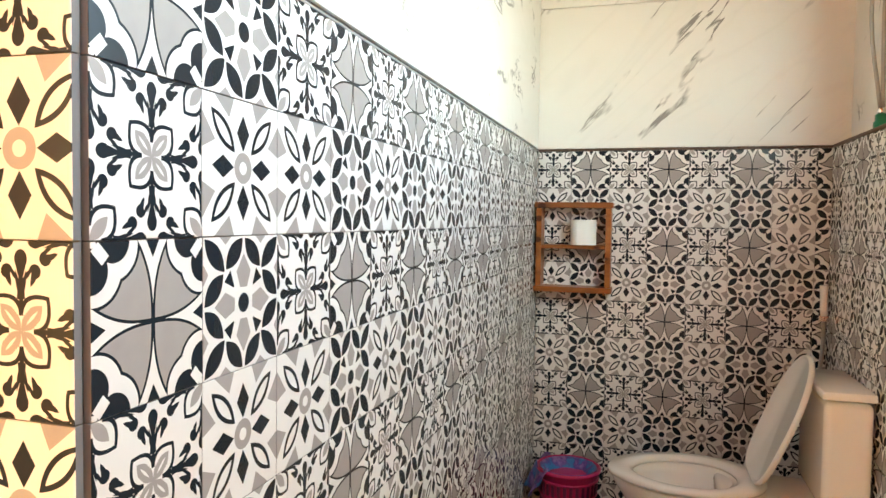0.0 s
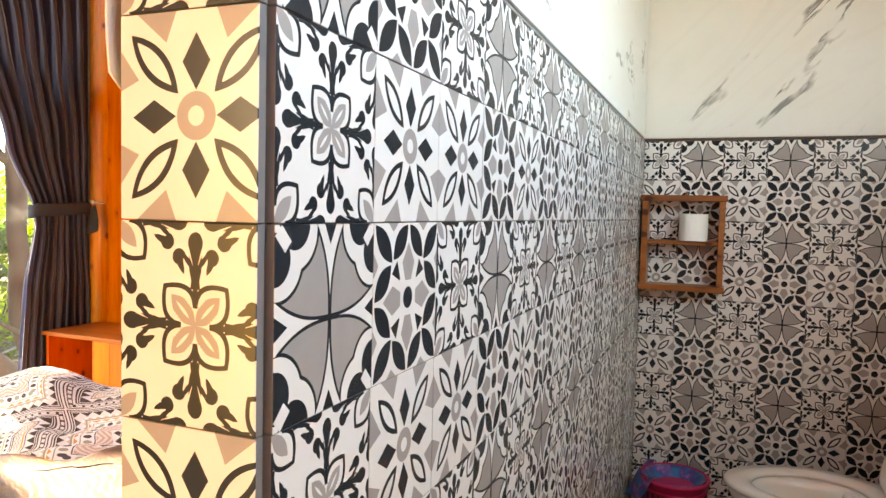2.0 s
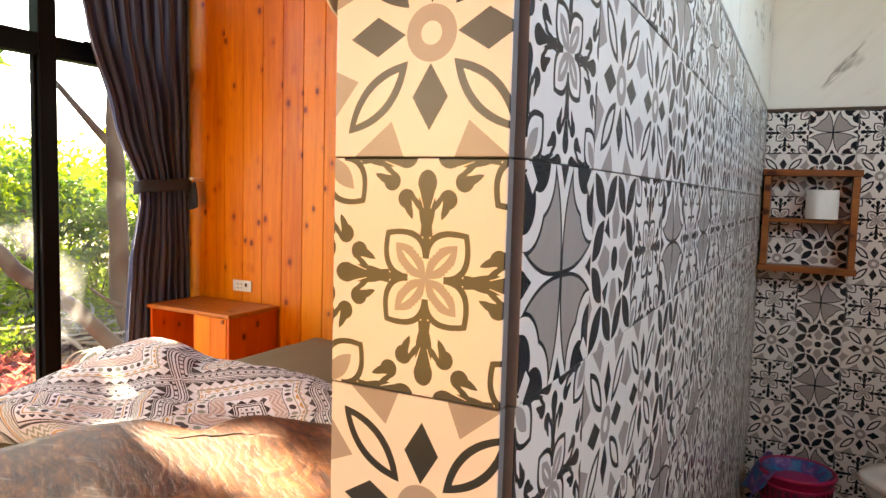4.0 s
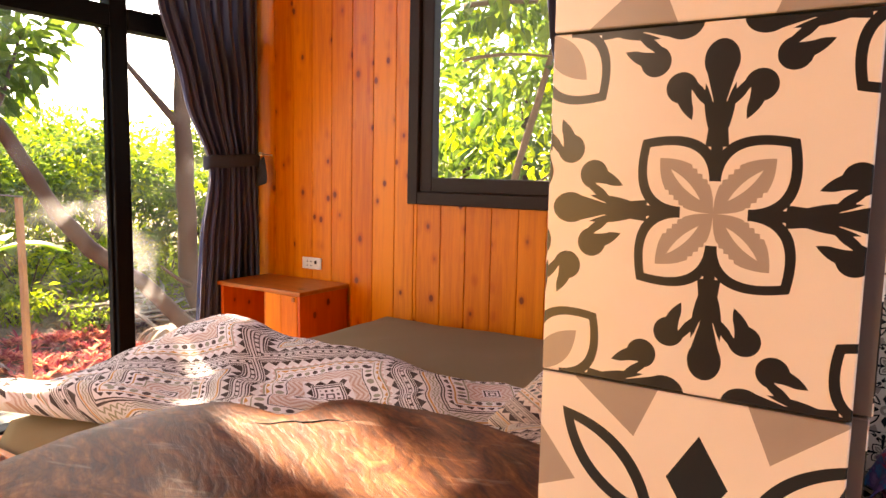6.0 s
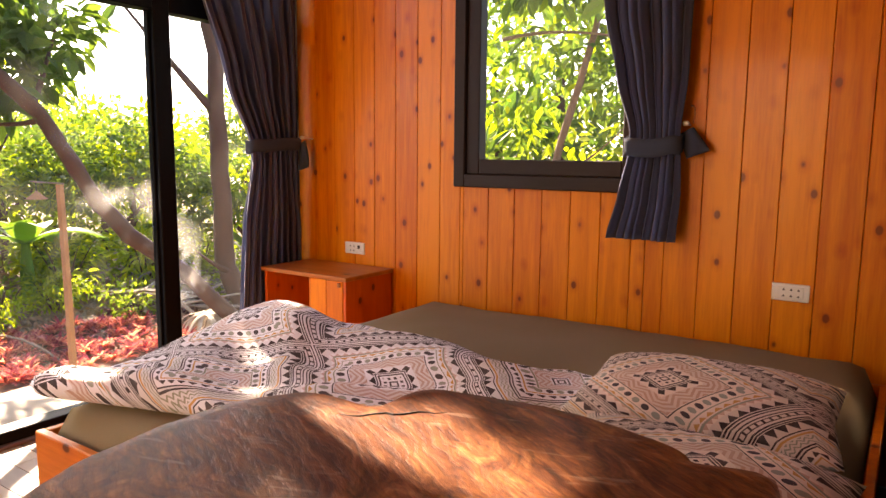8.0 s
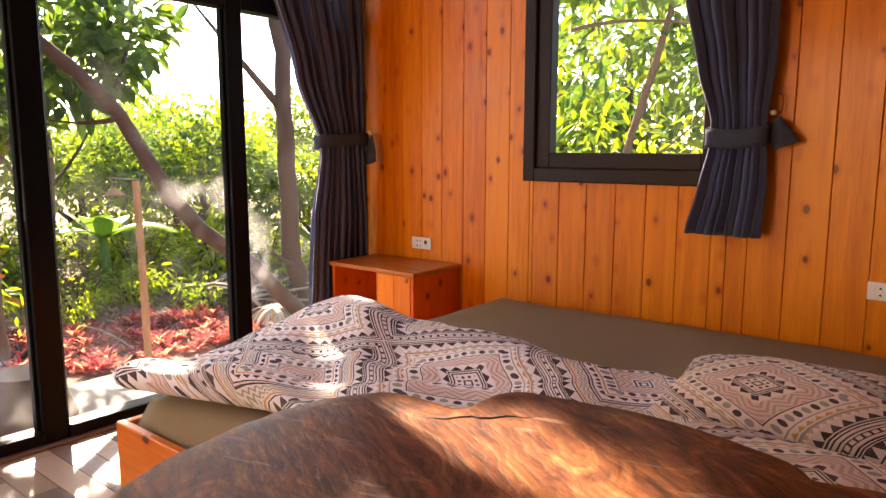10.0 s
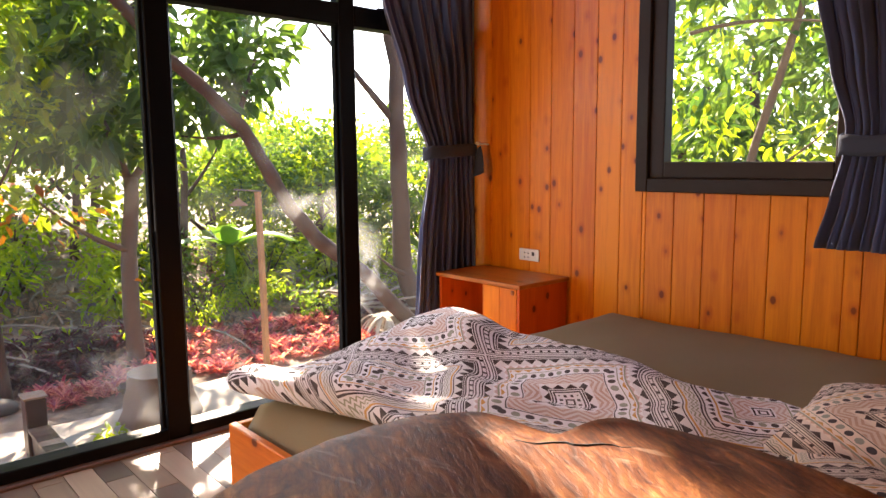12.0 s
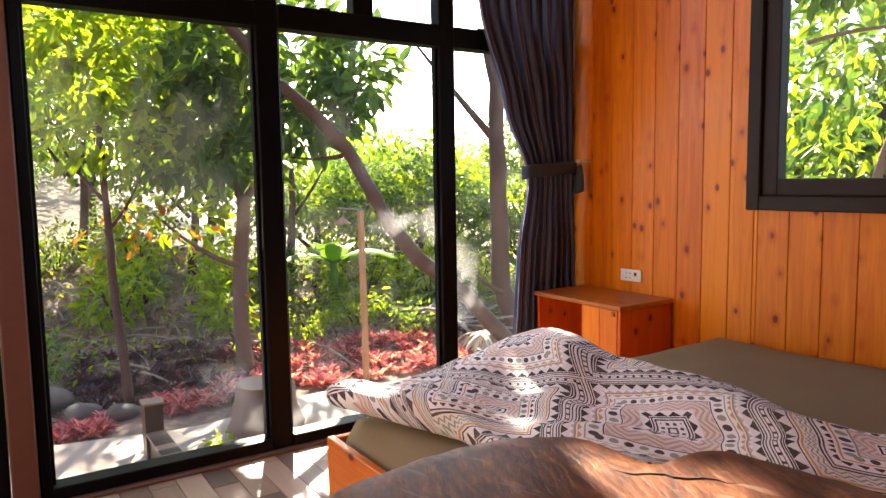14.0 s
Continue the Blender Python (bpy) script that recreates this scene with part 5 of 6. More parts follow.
# small trees further back
for i, (x, y, h, mat, n) in enumerate(((-8.6, 2.2, 2.1, LEAF, 1000), (-9.0, 0.2, 2.7, LEAF_DARK, 1300), (-7.6, 4.5, 1.75, LEAF_DARK, 1500), (-9.4, 5.9, 1.9, LEAF, 1700), (-8.3, 3.5, 1.5, LEAF, 1300),
                                       (-7.9, -0.6, 3.2, LEAF, 1700), (-11.5, 3.2, 2.2, LEAF_DARK, 1500), (-12.0, 0.0, 4.0, LEAF, 1900), (-12.5, 6.5, 2.3, LEAF, 2000), (-10.5, 8.5, 2.4, LEAF_DARK, 2000), (-7.0, 5.6, 1.5, LEAF_DARK, 1200),
                                       (-14.0, -2.5, 5.2, LEAF_DARK, 2400), (-10.0, -2.8, 4.2, LEAF, 2000), (-10.8, 1.5, 4.4, LEAF_DARK, 2400), (-11.6, 0.1, 5.0, LEAF_DARK, 2600), (-10.2, -0.9, 4.4, LEAF, 2200), (-16.0, 4.5, 2.9, LEAF_DARK, 2000),
                                       (-7.8, 3.0, 2.2, LEAF, 1300), (-8.5, 4.7, 2.0, LEAF_DARK, 1400), (-9.8, 2.7, 2.1, LEAF_DARK, 1500), (-9.3, 1.2, 2.6, LEAF, 1500), (-10.6, 5.2, 1.9, LEAF_DARK, 1400))):
    z = ground_height(x, y)
    s = h * 0.36
    tree("small_tree", "small leafy garden tree further back", [(x, y, z - 0.05), (x + 0.06, y + 0.05, z + h * 0.3), (x - 0.05, y + 0.1, z + h * 0.62)], [0.05, 0.03],
         [(((x, y, z + h * 0.35), (x + 0.1, y + 0.3, z + h * 0.5), (x + 0.1, y + 0.5, z + h * 0.7)), 0.025), (((x, y, z + h * 0.3), (x + 0.1, y - 0.3, z + h * 0.45), (x, y - 0.5, z + h * 0.65)), 0.025)],
         [(mat, [(x, y, z + h * 0.74, s, s * 1.1, h * 0.24), (x + 0.2, y + s * 0.8, z + h * 0.62, s * 0.8, s * 0.8, h * 0.17), (x + 0.1, y - s * 0.8, z + h * 0.6, s * 0.8, s * 0.8, h * 0.17)], int(n * 1.5), 0.075 + 0.011 * h, 60 + i),
          # sunlit tops put in by the brighter leaf colour
          (LEAF_BRIGHT, [(x + 0.25, y + 0.1, z + h * 0.8, s * 0.9, s * 1.1, h * 0.22), (x + 0.35, y - s * 0.5, z + h * 0.6, s * 0.7, s * 0.9, h * 0.2)], int(n * 0.3), 0.08 + 0.011 * h, 160 + i)],
         BARK, "small trees further back")


def shrub(name, at, rx, rz, mat, n, size, seed, label):
    z = ground_height(*at)
    ob = empty(name, (*at, z), label, "shrub", "garden shrubs")
    bm = bmesh.new()
    for j in range(5):
        a = j * 1.3
        tube(bm, curve_pts((*at, z - 0.03), (at[0] + 0.1 * math.cos(a), at[1] + 0.1 * math.sin(a), z + rz * 0.7), (at[0] + rx * 0.6 * math.cos(a), at[1] + rx * 0.6 * math.sin(a), z + rz * 1.3), 6), [0.012, 0.011, 0.009, 0.007, 0.005, 0.003], 5)
    part("stems", bm, BARK, ob)
    c = new("leaves", leaf_mesh("leaves", mat, leaf_cloud([(at[0], at[1], z + rz, rx, rx, rz), (at[0] + rx * 0.5, at[1] - rx * 0.4, z + rz * 0.7, rx * 0.7, rx * 0.7, rz * 0.7)], n, size, seed)))
    hang(c, ob)


for i, (x, y, r, h, mat, n, s) in enumerate(((-6.35, 2.62, 0.36, 0.26, LEAF_BRIGHT, 620, 0.07), (-6.6, 3.2, 0.3, 0.22, LEAF_BRIGHT, 420, 0.07), (-6.1, 3.6, 0.28, 0.18, LEAF, 320, 0.07), (-7.5, 2.7, 0.5, 0.34, LEAF_DARK, 560, 0.09),
                                             (-7.6, 3.8, 0.5, 0.36, LEAF_DARK, 560, 0.09), (-7.2, 4.6, 0.5, 0.42, LEAF, 700, 0.08), (-6.4, 4.9, 0.4, 0.25, LEAF_BRIGHT, 500, 0.07), (-7.6, 1.5, 0.3, 0.22, LEAF, 260, 0.07), (-6.2, 0.55, 0.35, 0.20, LEAF, 420, 0.07),
                                             (-6.9, -0.2, 0.5, 0.4, LEAF, 600, 0.09), (-8.8, 0.9, 0.4, 0.3, LEAF, 380, 0.09), (-9.8, 1.9, 0.7, 0.5, LEAF_DARK, 650, 0.11), (-9.0, 4.4, 0.9, 0.6, LEAF, 1000, 0.10), (-8.4, 5.6, 0.8, 0.5, LEAF_BRIGHT, 900, 0.09),
                                             (-5.2, 0.05, 0.35, 0.3, LEAF_DARK, 420, 0.10), (-4.7, -0.25, 0.3, 0.5, LEAF_DARK, 420, 0.12), (-10.6, 6.4, 1.2, 0.7, LEAF, 1100, 0.12), (-8.6, -1.2, 0.8, 0.6, LEAF_DARK, 800, 0.11), (-6.7, 6.0, 0.6, 0.5, LEAF, 700, 0.09),
                                             (-11.0, -1.4, 1.0, 0.8, LEAF_DARK, 1100, 0.14), (-12.6, 0.6, 1.2, 1.0, LEAF_DARK, 1300, 0.16), (-13.0, -3.0, 1.3, 1.0, LEAF, 1300, 0.16), (-9.4, -0.5, 0.6, 0.5, LEAF, 700, 0.11), (-15.0, 1.6, 1.6, 1.1, LEAF, 1500, 0.18), (-14.8, -1.2, 1.4, 1.1, LEAF_DARK, 1400, 0.18),
                                             # sunlit undergrowth, its brightness put in by leaf colour
                                             (-6.75, 2.1, 0.35, 0.30, LEAF_BRIGHT, 240, 0.15), (-7.0, 3.5, 0.5, 0.48, LEAF_BRIGHT, 380, 0.16), (-6.9, 4.25, 0.45, 0.5, LEAF_BRIGHT, 340, 0.15), (-7.4, 2.35, 0.5, 0.5, LEAF_BRIGHT, 360, 0.17),
                                             (-8.0, 3.9, 0.6, 0.62, LEAF_BRIGHT, 420, 0.17), (-7.1, 1.2, 0.35, 0.35, LEAF_BRIGHT, 220, 0.15), (-8.3, 1.6, 0.5, 0.5, LEAF_BRIGHT, 300, 0.17), (-7.3, 5.2, 0.5, 0.55, LEAF_BRIGHT, 340, 0.16))):
    shrub("shrub", (x, y), r * 0.9, h * 0.85, mat, int(n * 1.5), s * 0.62, 200 + i, {"sunlit_yellow_green_leaves": "bright yellow-green garden shrub in the sun", "green_leaves": "green leafy garden shrub"}.get(mat.name, "dark green garden shrub in shade"))

# trees outside the pine wall window
tree("window_tree", "sunlit yellow-green tree outside the window",
     [(-2.75, 4.6, -0.32), (-2.72, 4.5, 0.6), (-2.52, 4.42, 1.25), (-2.30, 4.40, 1.95), (-2.1, 4.4, 3.0)], [0.03, 0.018],
     [(((-2.6, 4.45, 1.0), (-2.3, 4.35, 1.1), (-2.0, 4.2, 1.35)), 0.012), (((-2.9, 4.3, 2.25), (-2.4, 4.2, 2.25), (-1.7, 4.1, 2.05)), 0.022), (((-2.9, 4.3, 1.9), (-2.4, 4.2, 1.95), (-1.8, 4.1, 1.75)), 0.014)],
     [(LEAF_DARK, [(-2.0, 4.8, 1.75, 0.7, 0.4, 0.4), (-2.6, 4.7, 2.0, 0.6, 0.4, 0.4)], 560, 0.12, 303),
      (LEAF_BRIGHT, [(-2.2, 4.7, 1.2, 0.55, 0.4, 0.32), (-2.0, 4.9, 1.75, 0.6, 0.4, 0.35), (-2.7, 5.0, 1.0, 0.5, 0.4, 0.35), (-2.6, 4.6, 2.1, 0.5, 0.4, 0.3), (-3.0, 4.8, 1.6, 0.5, 0.4, 0.4)], 400, 0.105, 301),
      (LEAF_DARK, [(-2.6, 4.3, 2.35, 0.6, 0.4, 0.3), (-1.9, 4.0, 2.3, 0.4, 0.3, 0.3)], 420, 0.15, 302)], BARK_PALE)
for i, (x, y, h, mat) in enumerate(((-3.6, 6.6, 3.4, LEAF_DARK), (-2.2, 7.4, 3.6, LEAF), (-4.9, 7.6, 3.2, LEAF), (-3.2, 9.0, 4.2, LEAF_DARK), (-1.0, 6.4, 3.2, LEAF_DARK), (-5.6, 9.5, 3.8, LEAF_DARK))):
    z = ground_height(x, y)
    tree("small_tree", "leafy tree behind the cabin", [(x, y, z - 0.05), (x + 0.1, y, z + h * 0.35), (x, y + 0.1, z + h * 0.7)], [0.07, 0.04], [],
         [(mat, [(x, y, z + h * 0.7, 0.9, 0.9, h * 0.3), (x + 0.5, y, z + h * 0.4, 0.8, 0.8, h * 0.3), (x - 0.5, y, z + h * 0.3, 0.8, 0.8, h * 0.3)], 1500, 0.17, 330 + i)], BARK, "trees behind the cabin")


# rosette plants with strap leaves
def rosette_mesh(mat, n, length, seed):
    g = random.Random(seed)
    bm = bmesh.new()
    for j in range(n):
        a = j * 2.4 + g.uniform(-0.3, 0.3)
        rise = g.uniform(0.35, 1.0)
        L, w = length * g.uniform(0.7, 1.15), length * 0.085
        out, side = Vector((math.cos(a), math.sin(a), 0)), Vector((-math.sin(a), math.cos(a), 0))
        rows = []
        for i in range(5):
            t = i / 4
            p = out * L * (0.85 - 0.35 * rise) * t + Vector((0, 0, L * (rise * t - 0.45 * t * t) + 0.02))
            ww = w * (0.35 + 1.6 * t * (1 - t)) * (1 if i < 4 else 0.1)
            rows.append((bm.verts.new(p - side * ww), bm.verts.new(p - Vector((0, 0, ww * 0.5))), bm.verts.new(p + side * ww)))
        for r0, r1 in zip(rows, rows[1:]):
            bm.faces.new((r0[0], r0[1], r1[1], r1[0]))
            bm.faces.new((r0[1], r0[2], r1[2], r1[1]))
    return mesh_of("rosette_plant", bm, mat)


ROS = {"red": [rosette_mesh(LEAF_RED, 30, 0.13, s) for s in (1, 2)], "purple": [rosette_mesh(LEAF_PURPLE, 28, 0.14, s) for s in (3, 4)]}
random.seed(21)


def plant_rosettes(n, spot, kind, label):
    for _ in range(n):
        x, y = spot()
        ob = tagged(new("rosette_plant", random.choice(ROS[kind])), label, "plant", "rosette plants in the flower bed")
        s = random.uniform(0.75, 1.25)
        ob.matrix_basis = pose(x, y, ground_height(x, y) - 0.01, 0, 0, random.uniform(0, 360)) @ Matrix.Diagonal((s, s, s, 1))


plant_rosettes(150, lambda: (random.uniform(-6.1, -5.15), random.uniform(2.05, 3.6)), "red", "crimson strap-leaved plant in the garden bed")
plant_rosettes(48, lambda: (random.uniform(-5.55, -5.15), random.uniform(1.15, 2.0)), "red", "crimson strap-leaved plant in the garden bed")
plant_rosettes(120, lambda: (random.uniform(-6.4, -5.55), random.uniform(0.75, 2.1)), "purple", "dark purple strap-leaved plant in the garden bed")
plant_rosettes(26, lambda: (random.uniform(-5.35, -5.05), random.uniform(0.45, 0.85)), "red", "crimson strap-leaved plant in the garden bed")
plant_rosettes(25, lambda: (random.uniform(-6.4, -5.9), random.uniform(3.4, 4.6)), "purple", "dark purple strap-leaved plant in the garden bed")


# banana plant
def banana(x, y, seed):
    g = random.Random(seed)
    z = ground_height(x, y)
    ob = empty("banana_plant", (x, y, z), "banana plant with broad green leaves", "plant", "banana plants")
    part("stem", tube(bmesh.new(), [(x, y, z - 0.05), (x, y, z + 0.3), (x, y, z + 0.55)], [0.07, 0.055, 0.03], 10), LEAF_BANANA, ob, smooth=True)
    for j in range(6):
        a = j * 1.1 + g.uniform(-0.3, 0.3)
        out, side = Vector((math.cos(a), math.sin(a), 0)), Vector((-math.sin(a), math.cos(a), 0))
        L, rise = g.uniform(0.6, 0.9), g.uniform(0.3, 0.9)
        bm = bmesh.new()
        rows = []
        for i in range(9):
            t = i / 8
            p = Vector((x, y, z + 0.5)) + out * L * t * (1.1 - 0.4 * rise) + Vector((0, 0, L * (rise * t - 0.55 * t * t)))
            w = 0.13 * math.sin(math.pi * min(1, 0.08 + t * 0.92)) ** 0.6 * (1 if i < 8 else 0.1)
            rows.append([bm.verts.new(p - side * w + Vector((0, 0, 0.03))), bm.verts.new(p), bm.verts.new(p + side * w + Vector((0, 0, 0.03)))])
        for r0, r1 in zip(rows, rows[1:]):
            bm.faces.new((r0[0], r0[1], r1[1], r1[0]))
            bm.faces.new((r0[1], r0[2], r1[2], r1[1]))
        part("leaf", bm, LEAF_BANANA, ob, smooth=True)


banana(-6.95, 3.15, 1)
banana(-7.4, 5.05, 2)

# tree stump seat, stake, low wall, dead wood, rocks
stump = empty("tree_stump", (-4.55, 1.60, GROUND + 0.03), "sawn tree stump on the garden path", "stump")
bm = bmesh.new()
sheet_grid(bm, 40, 9, lambda u, v: (lambda a, r, z: (-4.55 + r * math.cos(a), 1.60 + r * math.sin(a), z))(
    2 * math.pi * u, (0.185 - 0.02 * v + 0.035 * (1 - v) ** 3) * (1 + 0.10 * noise.noise(Vector((math.cos(2 * math.pi * u) * 1.6, math.sin(2 * math.pi * u) * 1.6, v)))), GROUND + 0.025 + 0.27 * v), close_u=True)
for v in bm.verts:
    v.co.x += 0.010 * noise.noise(v.co * 16)
    v.co.y += 0.010 * noise.noise(v.co * 16 + Vector((7, 0, 0)))
part("bark", bm, STUMP_BARK, stump, smooth=True)
bm = bmesh.new()
sheet_grid(bm, 40, 5, lambda u, v: (lambda a, r: (-4.55 + r * math.cos(a), 1.60 + r * math.sin(a), GROUND + 0.2955 + 0.003 * noise.noise(Vector((math.cos(a) * r * 30, math.sin(a) * r * 30, 0)))))(
    2 * math.pi * u, 0.166 * (1 - v) * (1 + 0.10 * noise.noise(Vector((math.cos(2 * math.pi * u) * 1.6, math.sin(2 * math.pi * u) * 1.6, 1.0))))), close_u=True)
part("cut_top", bm, STUMP_TOP, stump, "pale sawn stump top")
bm = bmesh.new()
for j in range(4):
    tube(bm, curve_pts((-4.74, 1.48 + 0.03 * j, GROUND + 0.16 + 0.02 * j), (-4.72, 1.42, GROUND + 0.18), (-4.68, 1.44, GROUND + 0.21), 5), 0.02, 6)
part("burl", bm, BARK, stump)
bm = bmesh.new()
tube(bm, [(-5.10, 2.54, GROUND - 0.05), (-5.13, 2.55, 0.3), (-5.16, 2.555, 0.94)], [0.028, 0.027, 0.026], 6)
thing("timber_stake", bm, STAKE, "raw timber stake standing in the flower bed", "stake")
garden_lamp = empty("garden_lamp", (-5.16, 2.41, 0.86), "small brown conical shade hanging from a bar on the stake", "lamp")
part("bar", tube(bmesh.new(), [(-5.162, 2.585, 0.945), (-5.162, 2.38, 0.965)], 0.006, 6), DEADWOOD, garden_lamp)
part("cord", tube(bmesh.new(), [(-5.162, 2.41, 0.964), (-5.162, 2.41, 0.905)], 0.003, 5), HOLE, garden_lamp)
bm = lathe(bmesh.new(), [(0.006, 0.052), (0.012, 0.045), (0.062, 0.003), (0.064, 0.0), (0.058, 0.002), (0.010, 0.040)], (-5.162, 2.41, 0.853), 20)
part("shade", bm, STAKE, garden_lamp, smooth=True)
random.seed(31)
bm = bmesh.new()
for j in range(46):
    a, reach = random.uniform(0, 2 * math.pi), random.uniform(0.14, 0.27)
    cx, cy = -5.22 + random.uniform(-0.05, 0.05), 3.72 + random.uniform(-0.08, 0.08)
    z = ground_height(cx, cy)
    q = curve_pts((cx, cy, z + 0.17), (cx + reach * 0.6 * math.cos(a), cy + reach * 0.6 * math.sin(a), z + 0.22), (cx + reach * math.cos(a), cy + reach * math.sin(a), z + 0.01), 7)
    tube(bm, q, [0.004, 0.012, 0.015, 0.016, 0.014, 0.010, 0.004], 5, squash=0.35)
thing("dried_fronds", bm, DRY_FROND, "heap of pale dried palm fronds under the tree", "dried fronds", kind="stuff")
low_wall = empty("low_wall", (-4.3, 0.98, GROUND), "low wood-look tiled wall with a short post", "low wall")
part("post", boxed((-4.50, 0.915, GROUND), (-4.40, 1.005, 0.02), 0.004), FLOOR_TILE, low_wall, "wood-look tiled post")
part("post_cap", boxed((-4.508, 0.907, 0.0205), (-4.392, 1.013, 0.032), 0.003), STUMP_TOP, low_wall)
part("body", boxed((-4.399, 0.93, GROUND), (-3.98, 0.995, -0.135), 0.003), FLOOR_TILE, low_wall)
for j in range(6):
    x = -4.398 + j * 0.071
    part("cap_board", boxed((x, 0.915, -0.1345), (x + 0.069, 1.01, -0.118), 0.002), FLOOR_TILE, low_wall)
random.seed(5)
bm = bmesh.new()
for j in range(90):
    x, y = random.uniform(-7.0, -5.7), random.uniform(3.5, 5.2)
    z = ground_height(x, y) + random.uniform(0.02, 0.22)
    a = random.uniform(0, math.pi)
    L = random.uniform(0.3, 0.9)
    tube(bm, curve_pts((x, y, z), (x + L * 0.5 * math.cos(a), y + L * 0.5 * math.sin(a), z + random.uniform(-0.02, 0.14)), (x + L * math.cos(a), y + L * math.sin(a), z + random.uniform(-0.1, 0.1)), 6), random.uniform(0.006, 0.02), 5)
tagged(thing("brushwood_pile", bm, DEADWOOD, "pile of grey dead branches under the tree", "brushwood"), kind="stuff")
bm = bmesh.new()
for j in range(110):
    x, y = random.uniform(-8.6, -6.0), random.uniform(-0.2, 2.6)
    z = ground_height(x, y) + 0.02
    a, L = random.uniform(0, math.pi), random.uniform(0.25, 0.9)
    tube(bm, curve_pts((x, y, z), (x + L * 0.5 * math.cos(a), y + L * 0.5 * math.sin(a), z + 0.08), (x + L * math.cos(a), y + L * math.sin(a), ground_height(x + L * math.cos(a), y + L * math.sin(a)) + 0.02), 5), random.uniform(0.004, 0.012), 4)
tagged(thing("fallen_twigs", bm, DEADWOOD, "scattered fallen twigs on the slope", "twigs"), kind="stuff")
for x, y, r in ((-5.75, 0.55, 0.16), (-5.35, 0.95, 0.10), (-5.5, 0.75, 0.12)):
    bm = bmesh.new()
    bmesh.ops.create_icosphere(bm, subdivisions=3, radius=r)
    for v in bm.verts:
        v.co *= 1 + 0.35 * noise.noise(v.co * (2.2 / r * 0.4) + Vector((x * 3, y, 0)))
        v.co.z *= 0.62
        v.co += Vector((x, y, ground_height(x, y) + r * 0.2))
    tagged(thing("garden_rock", bm, ROCK, "rough grey garden rock half sunk in soil", "rock", "garden rocks", smooth=True))


def scatter(name, n, x0, x1, y0, y1, size, mat, seed, label, lift=0.02):
    g = np.random.default_rng(seed)
    v, f = leaf_cloud([(0, 0, 0, 1, 1, 1)], n, size, seed, gaps=False)
    x, y = g.uniform(x0, x1, n), g.uniform(y0, y1, n)
    z = np.array([ground_height(a, b) for a, b in zip(x, y)])
    v = v.reshape(n, 7, 3)
    v = v - v.mean(axis=1, keepdims=True) + np.stack([x, y, z + lift + g.random(n) * lift], axis=1)[:, None, :]
    tagged(new(name, leaf_mesh(name, mat, (v.reshape(-1, 3), f))), label, "ground cover", kind="stuff")


scatter("leaf_litter", 7500, -10, -5.3, -0.8, 4.5, 0.065, LITTER, 71, "dry brown leaf litter on the slope", 0.012)
scatter("ground_cover", 900, -9.5, -5.9, -0.6, 2.6, 0.055, LEAF_BRIGHT, 72, "low green weeds on the slope", 0.06)
scatter("undergrowth", 4200, -10, -6.3, 2.6, 7.0, 0.06, LEAF, 73, "dense low green undergrowth", 0.14)
for i, (x, y, n) in enumerate(((-4.35, 1.28, 40), (-4.05, 0.35, 25))):
    c = leaf_mesh("weed", LEAF_BRIGHT, leaf_cloud([(x, y, GROUND + 0.07, 0.07, 0.07, 0.05)], n, 0.05, 90 + i))
    tagged(new("weed", c), "small bright weed growing through the path", "weed", "path weeds")
# ---------------------------------------------------------------- pieces of walls and floor
def tile_mesh(kind, x0, x1, h=CELL):
    bm = boxed((x0 + 0.0005, -0.009, -h / 2 + 0.0005), (x1 - 0.0005, 0.0, h / 2 - 0.0005), 0.0006)
    for f in bm.faces:
        f.material_index = 0 if f.normal.y < -0.5 else 1
    return mesh_of("tile", bm, [TILE[kind], MORTAR])


TM = {}


def lay_tile(kind, at, turn, parent, x0=-CELL / 2, x1=CELL / 2):
    """One patterned tile; its face looks to -y before the turn about z."""
    key = (kind, round(x0, 4), round(x1, 4))
    if key not in TM:
        TM[key] = tile_mesh(kind, x0, x1)
    m = Matrix.Translation(at) @ pose(0, 0, 0, 0, 0, turn + random.uniform(-0.12, 0.12)) @ pose(0, random.uniform(-0.0006, 0.0004), 0)
    return place("tile", TM[key], m, parent)


def kind_at(row, col, swap=False):
    if swap:
        return ("scroll", "star")[col % 2] if row % 2 else ("clover", "rosette")[col % 2]
    return ("star", "rosette")[col % 2] if row % 2 else ("scroll", "clover")[col % 2]


random.seed(4)
